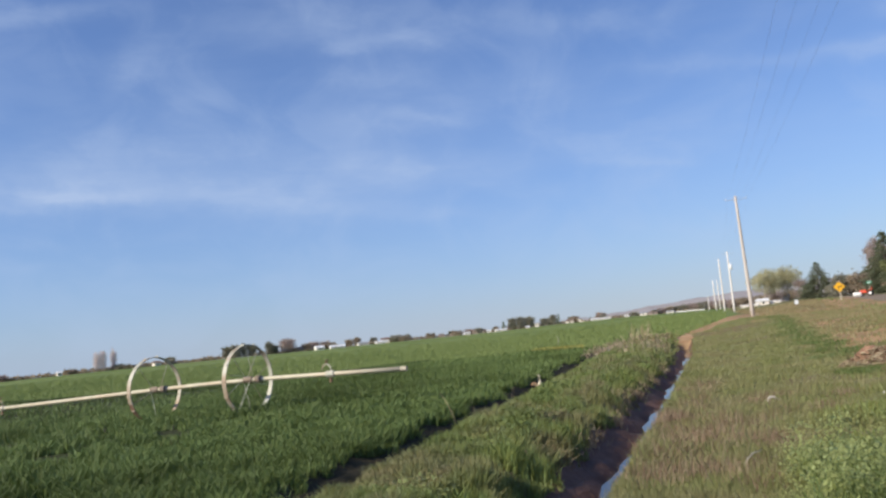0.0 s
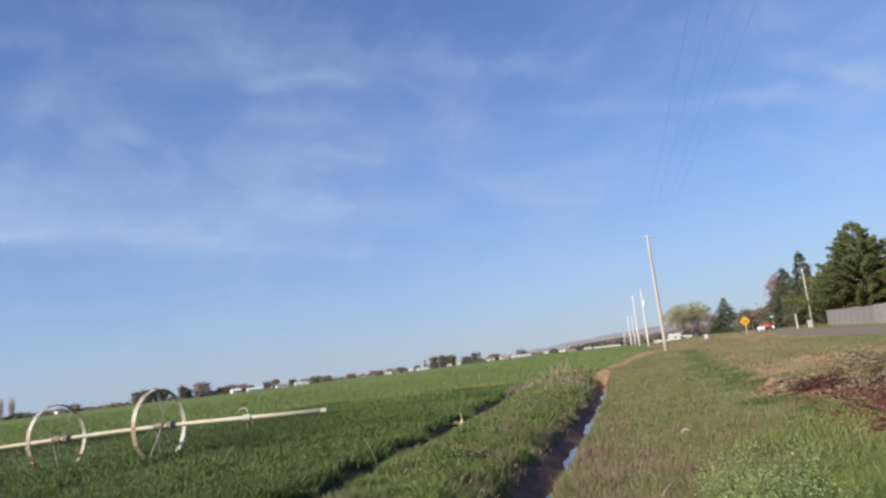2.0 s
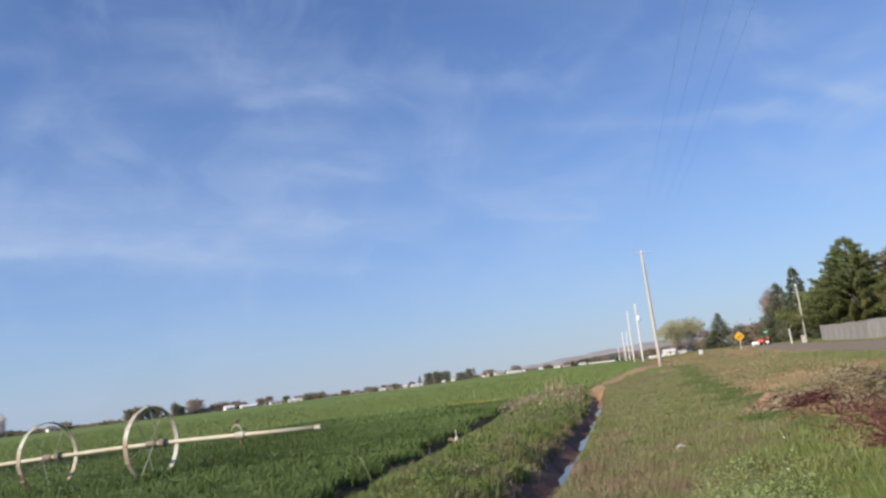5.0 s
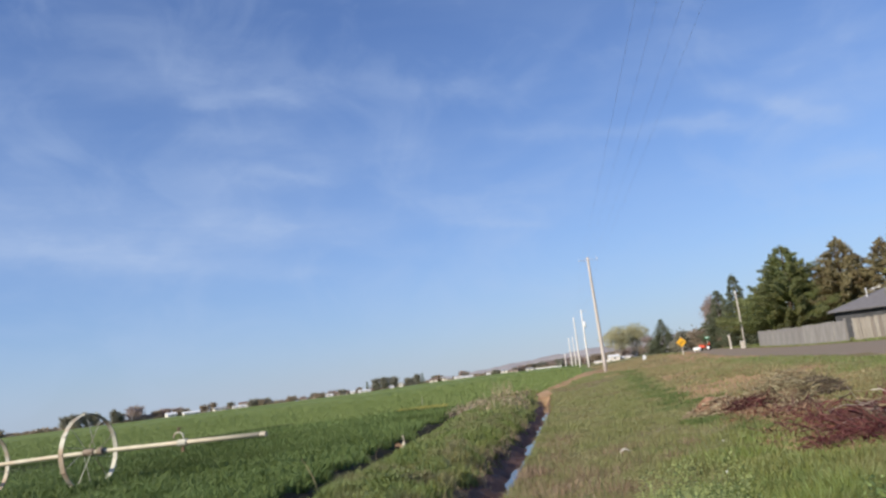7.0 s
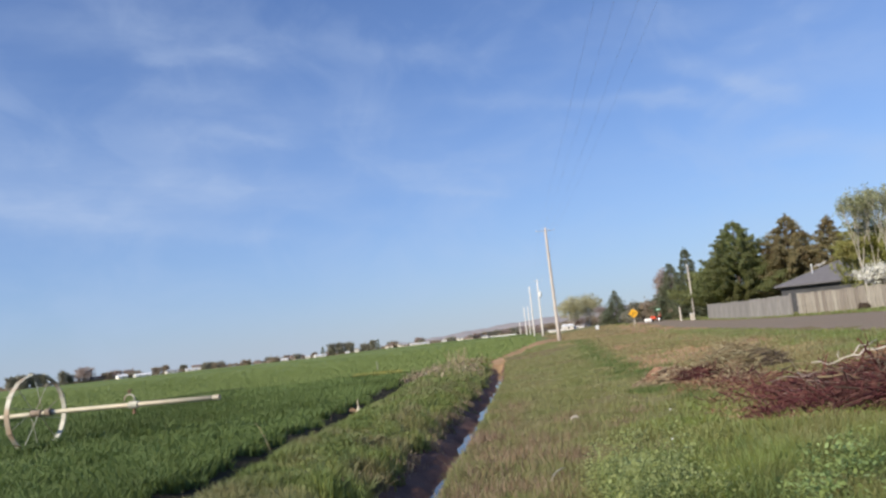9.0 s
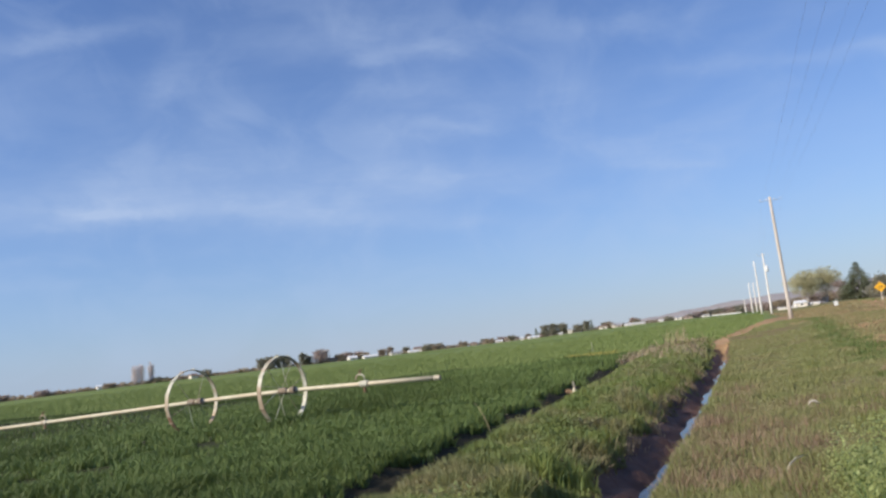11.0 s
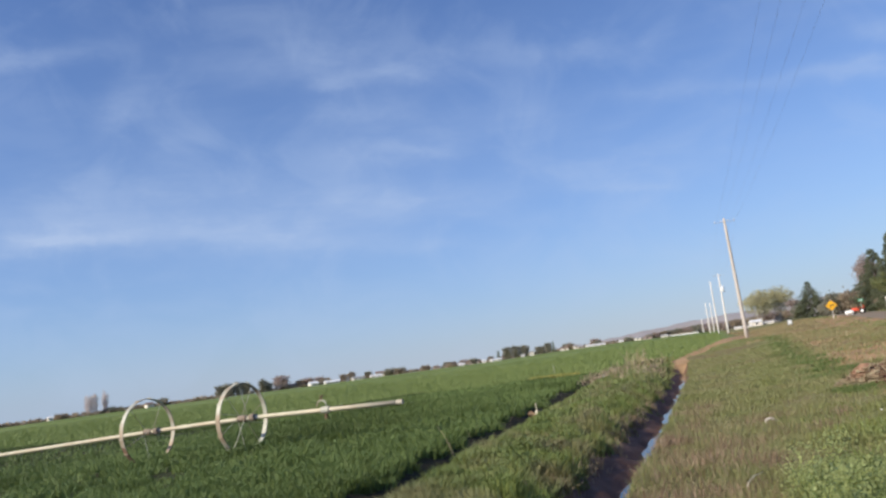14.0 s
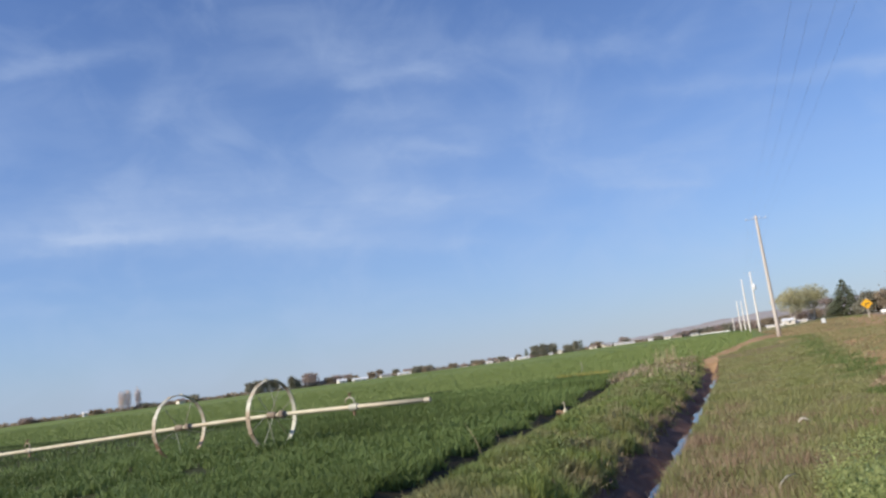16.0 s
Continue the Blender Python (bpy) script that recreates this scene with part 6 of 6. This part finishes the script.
# pale broad-leaved weeds near the camera's side of the brush
def leafy(n, centres, spread, hgt, size, rng):
    c = centres[rng.integers(0, len(centres), n)]
    x, y = c[:, 0] + rng.normal(0, spread, n), c[:, 1] + rng.normal(0, spread, n)
    own = 0.35 + 1.0 * (0.5 + 0.5 * np.sin(c[:, 0] * 37.0 + c[:, 1] * 23.0)) ** 1.5
    z = height(x, y) + hgt * own * rng.uniform(0.15, 1.0, n)
    a = rng.uniform(0, math.tau, n)
    s = size * (0.55 + 0.5 * own) * rng.uniform(0.5, 1.3, n)
    up = rng.uniform(-0.1, 0.9, n)
    dirv = np.stack([np.cos(a), np.sin(a), up], -1)
    side_ = np.stack([-np.sin(a), np.cos(a), rng.normal(0, 0.3, n)], -1)
    p = np.stack([x, y, z], -1)
    v = np.stack([p, p + dirv * s[:, None] * 0.5 + side_ * s[:, None] * 0.32, p + dirv * s[:, None], p + dirv * s[:, None] * 0.5 - side_ * s[:, None] * 0.32], 1)
    return v.reshape(-1, 3), np.arange(4 * n).reshape(-1, 4)


def patch(*spots):
    return np.array([bearing(rng.uniform(a0, a1), rng.uniform(d0, d1)) for a0, a1, d0, d1, n in spots for _ in range(n)])


v, f = leafy(21000, patch((6.5, 12.0, 6.0, 8.6, 40), (11, 16, 5.8, 7.4, 12)), 0.10, 0.42, 0.026, rng)
stuff("weeds", v, f, M_WEED, "pale green broad-leaved weeds among grass", "weeds")
v, f = leafy(15000, patch((19, 36, 5.4, 7.3, 60), (26, 40, 7.0, 8.4, 12)), 0.09, 0.46, 0.036, rng)
stuff("weeds", v, f, M_WEED_TALL, "tall green broad-leaved weeds beside a brush pile", "weeds")
dc = patch((17, 36, 5.8, 9.2, 95), (8, 15, 6.2, 8.6, 16))
dk = rng.integers(0, len(dc), 9000)
x, y = dc[dk, 0] + rng.normal(0, 0.16, 9000), dc[dk, 1] + rng.normal(0, 0.16, 9000)
stuff("tall_grass", *blades(x, y, rng.uniform(0.18, 0.38, 9000), np.full(9000, 0.013), rng, 0.7, True), M_LUSH_DARK, "clumps of tall dark green grass beside a brush pile", "grass")
vc = np.array([(float(ditch_x(yy)) - rng.uniform(0.92, 1.6), yy) for yy in rng.uniform(5.5, 34, 110)])
v, f = leafy(13000, vc, 0.14, 0.17, 0.040, rng)
stuff("weeds", v, f, M_VERGE, "leafy green weeds on the ridge beside a ditch", "weeds")

# taller tufts along the lip of the ditch
tc_ = np.array([(float(ditch_x(yy)) - rng.uniform(0.68, 1.0), yy) for yy in rng.uniform(6.5, 27, 34)])
tk_ = rng.integers(0, len(tc_), 6500)
x, y = tc_[tk_, 0] + rng.normal(0, 0.085, 6500), tc_[tk_, 1] + rng.normal(0, 0.13, 6500)
stuff("tall_grass", *blades(x, y, rng.uniform(0.10, 0.32, 6500), np.full(6500, 0.012), rng, 0.8, True), M_LUSH, "bright green grass tufts on the lip of a ditch", "grass")

# dead reddish-brown weeds among the turf near the ditch
bw = np.concatenate([np.stack([rng.uniform(-0.75, 0.95, 60), rng.uniform(7.6, 12.8, 60)], -1), np.stack([rng.uniform(0.9, 2.6, 16), rng.uniform(11.5, 15.0, 16)], -1),
                     np.stack([rng.uniform(-0.4, 0.5, 14), rng.uniform(13, 18, 14)], -1)])
bk = rng.integers(0, len(bw), 7000)
x, y = bw[bk, 0] + rng.normal(0, 0.15, 7000), bw[bk, 1] + rng.normal(0, 0.19, 7000)
k = x - ditch_x(y) > 0.34
x, y = x[k], y[k]
stuff("dead_weeds", *blades(x, y, rng.uniform(0.06, 0.19, len(x)), np.full(len(x), 0.010), rng, 0.9), M_DEAD, "dead reddish-brown weeds among rough grass beside a ditch", "dry weeds")

# dry stalks at the end of the ditch and straw hanging on its bank
x, y, d = ring_points(5200, -9, 0.5, 34, 58, rng)
k = (x > -4.6) & (x < -0.8) & (rough(x, y, 0.9) > -0.1)
x, y = x[k], y[k]
stuff("dry_weeds", *blades(x, y, rng.uniform(0.08, 0.34, len(x)), np.full(len(x), 0.040), rng, 1.3, True), M_DRYWEED, "low dry tan weeds beyond the end of a ditch", "dry weeds")
x, y = rng.normal(-2.8, 0.7, 60), rng.normal(54.0, 1.6, 60)
stuff("dry_stalks", *blades(x, y, rng.uniform(0.4, 1.5, 60), np.full(60, 0.04), rng, 0.9, True), M_STRAW, "a few tall dry pale weed stalks at the field edge", "dry weeds")
x, y = edge(rng.uniform(8, 36, 26)) + 0.45, rng.uniform(8, 36, 26)
stuff("dry_stalks", *blades(x, y, rng.uniform(0.2, 0.45, 26), np.full(26, 0.004), rng, 0.6, True), M_STRAW, "thin dry stalks along a furrow", "dry weeds")
sc = np.array([(float(ditch_x(yy)) - rng.uniform(0.48, 0.80), yy) for yy in rng.uniform(9.0, 30, 32)])
cc = sc[rng.integers(0, len(sc), 3000)]
x, y = cc[:, 0] + rng.normal(0, 0.09, 3000), cc[:, 1] + rng.normal(0, 0.16, 3000)
stuff("dry_straw", *blades(x, y, rng.uniform(0.06, 0.22, 3000), np.full(3000, 0.013), rng, 1.5, True), M_STRAW, "clumps of dry straw hanging on a ditch bank", "dry grass")
x, y, d = ring_points(1300, -11.0, -7.2, 44.5, 51.0, rng)
stuff("yellow_weeds", *blades(x, y, rng.uniform(0.08, 0.24, len(x)), np.full(len(x), 0.05), rng, 0.6), M_FLOWER, "strip of yellowed weeds at the edge of the crop", "weeds")

# grass round the camera's own standing place
n = 220000
b0, d0 = rng.uniform(0, math.tau, n), 8.0 * np.sqrt(rng.random(n))
x, y = np.sin(b0) * d0, np.cos(b0) * d0
w = x - ditch_x(y)
bb0 = np.degrees(np.arctan2(x, y))
side_k = (w > 0.27 + 0.09 * rough(x, y, 1.7)) & ((d0 < 4.6) | (bb0 > 62) | (bb0 < -12))
stuff("turf_grass", *blades(x[side_k], y[side_k], 0.07 * rng.uniform(0.5, 1.4, side_k.sum()), np.full(side_k.sum(), 0.018), rng, 0.8), M_GRASS, "short rough grass with dry brown patches", "grass")
side_k = (w < -0.65) & (x > -3.8) & ((d0 < 5.0) | (bb0 < -50) | (bb0 > 90))
stuff("verge_grass", *blades(x[side_k], y[side_k], 0.14 * rng.uniform(0.5, 1.4, side_k.sum()), np.full(side_k.sum(), 0.014), rng, 0.7), M_VERGE, "tangled weedy grass on the ridge beside a ditch", "grass")
side_k = (x < -4.2) & ((d0 < 4.6) | (bb0 < -72) | (bb0 > 90))
stuff("crop", *blades(x[side_k], y[side_k], 0.32 * rng.uniform(0.6, 1.2, side_k.sum()), np.full(side_k.sum(), 0.02), rng, 0.5), M_CROP, "dense green young wheat in a field", "crop")

near = ss(8, 17, bb0) * ss(62, 50, bb0) * ss(1.6, 4.6, d0) * (d0 < 4.7) * (w > 0.35)
side_k = rng.random(n) < near
stuff("tall_grass", *blades(x[side_k], y[side_k], 0.22 * near[side_k] * rng.uniform(0.5, 1.3, side_k.sum()), np.full(side_k.sum(), 0.011), rng, 0.6, True), M_LUSH, "taller bright green grass near brush piles", "grass")

# coarser grass and crop behind the camera
n = 150000
b0, d0 = rng.uniform(62, 288, n), 8.0 * 5.5 ** rng.random(n)
x, y = np.sin(np.radians(b0)) * d0, np.cos(np.radians(b0)) * d0
w = x - ditch_x(y)
k = (w > 0.35) & (x < 8.6 + 0.11 * y)
stuff("turf_grass", *blades(x[k], y[k], 0.08 * rng.uniform(0.5, 1.4, k.sum()), 0.010 + 0.0014 * d0[k], rng, 0.8), M_GRASS, "short rough grass with dry brown patches", "grass")
k = (w < -0.65) & (x > -3.8)
stuff("verge_grass", *blades(x[k], y[k], 0.15 * rng.uniform(0.5, 1.4, k.sum()), 0.010 + 0.0014 * d0[k], rng, 0.7), M_VERGE, "tangled weedy grass on the ridge beside a ditch", "grass")
k = (x < -4.2) & (y > -30)
stuff("crop", *blades(x[k], y[k], 0.22 * rng.uniform(0.6, 1.2, k.sum()), 0.010 + 0.0018 * d0[k], rng, 0.6), M_CROP, "dense green young wheat in a field", "crop")
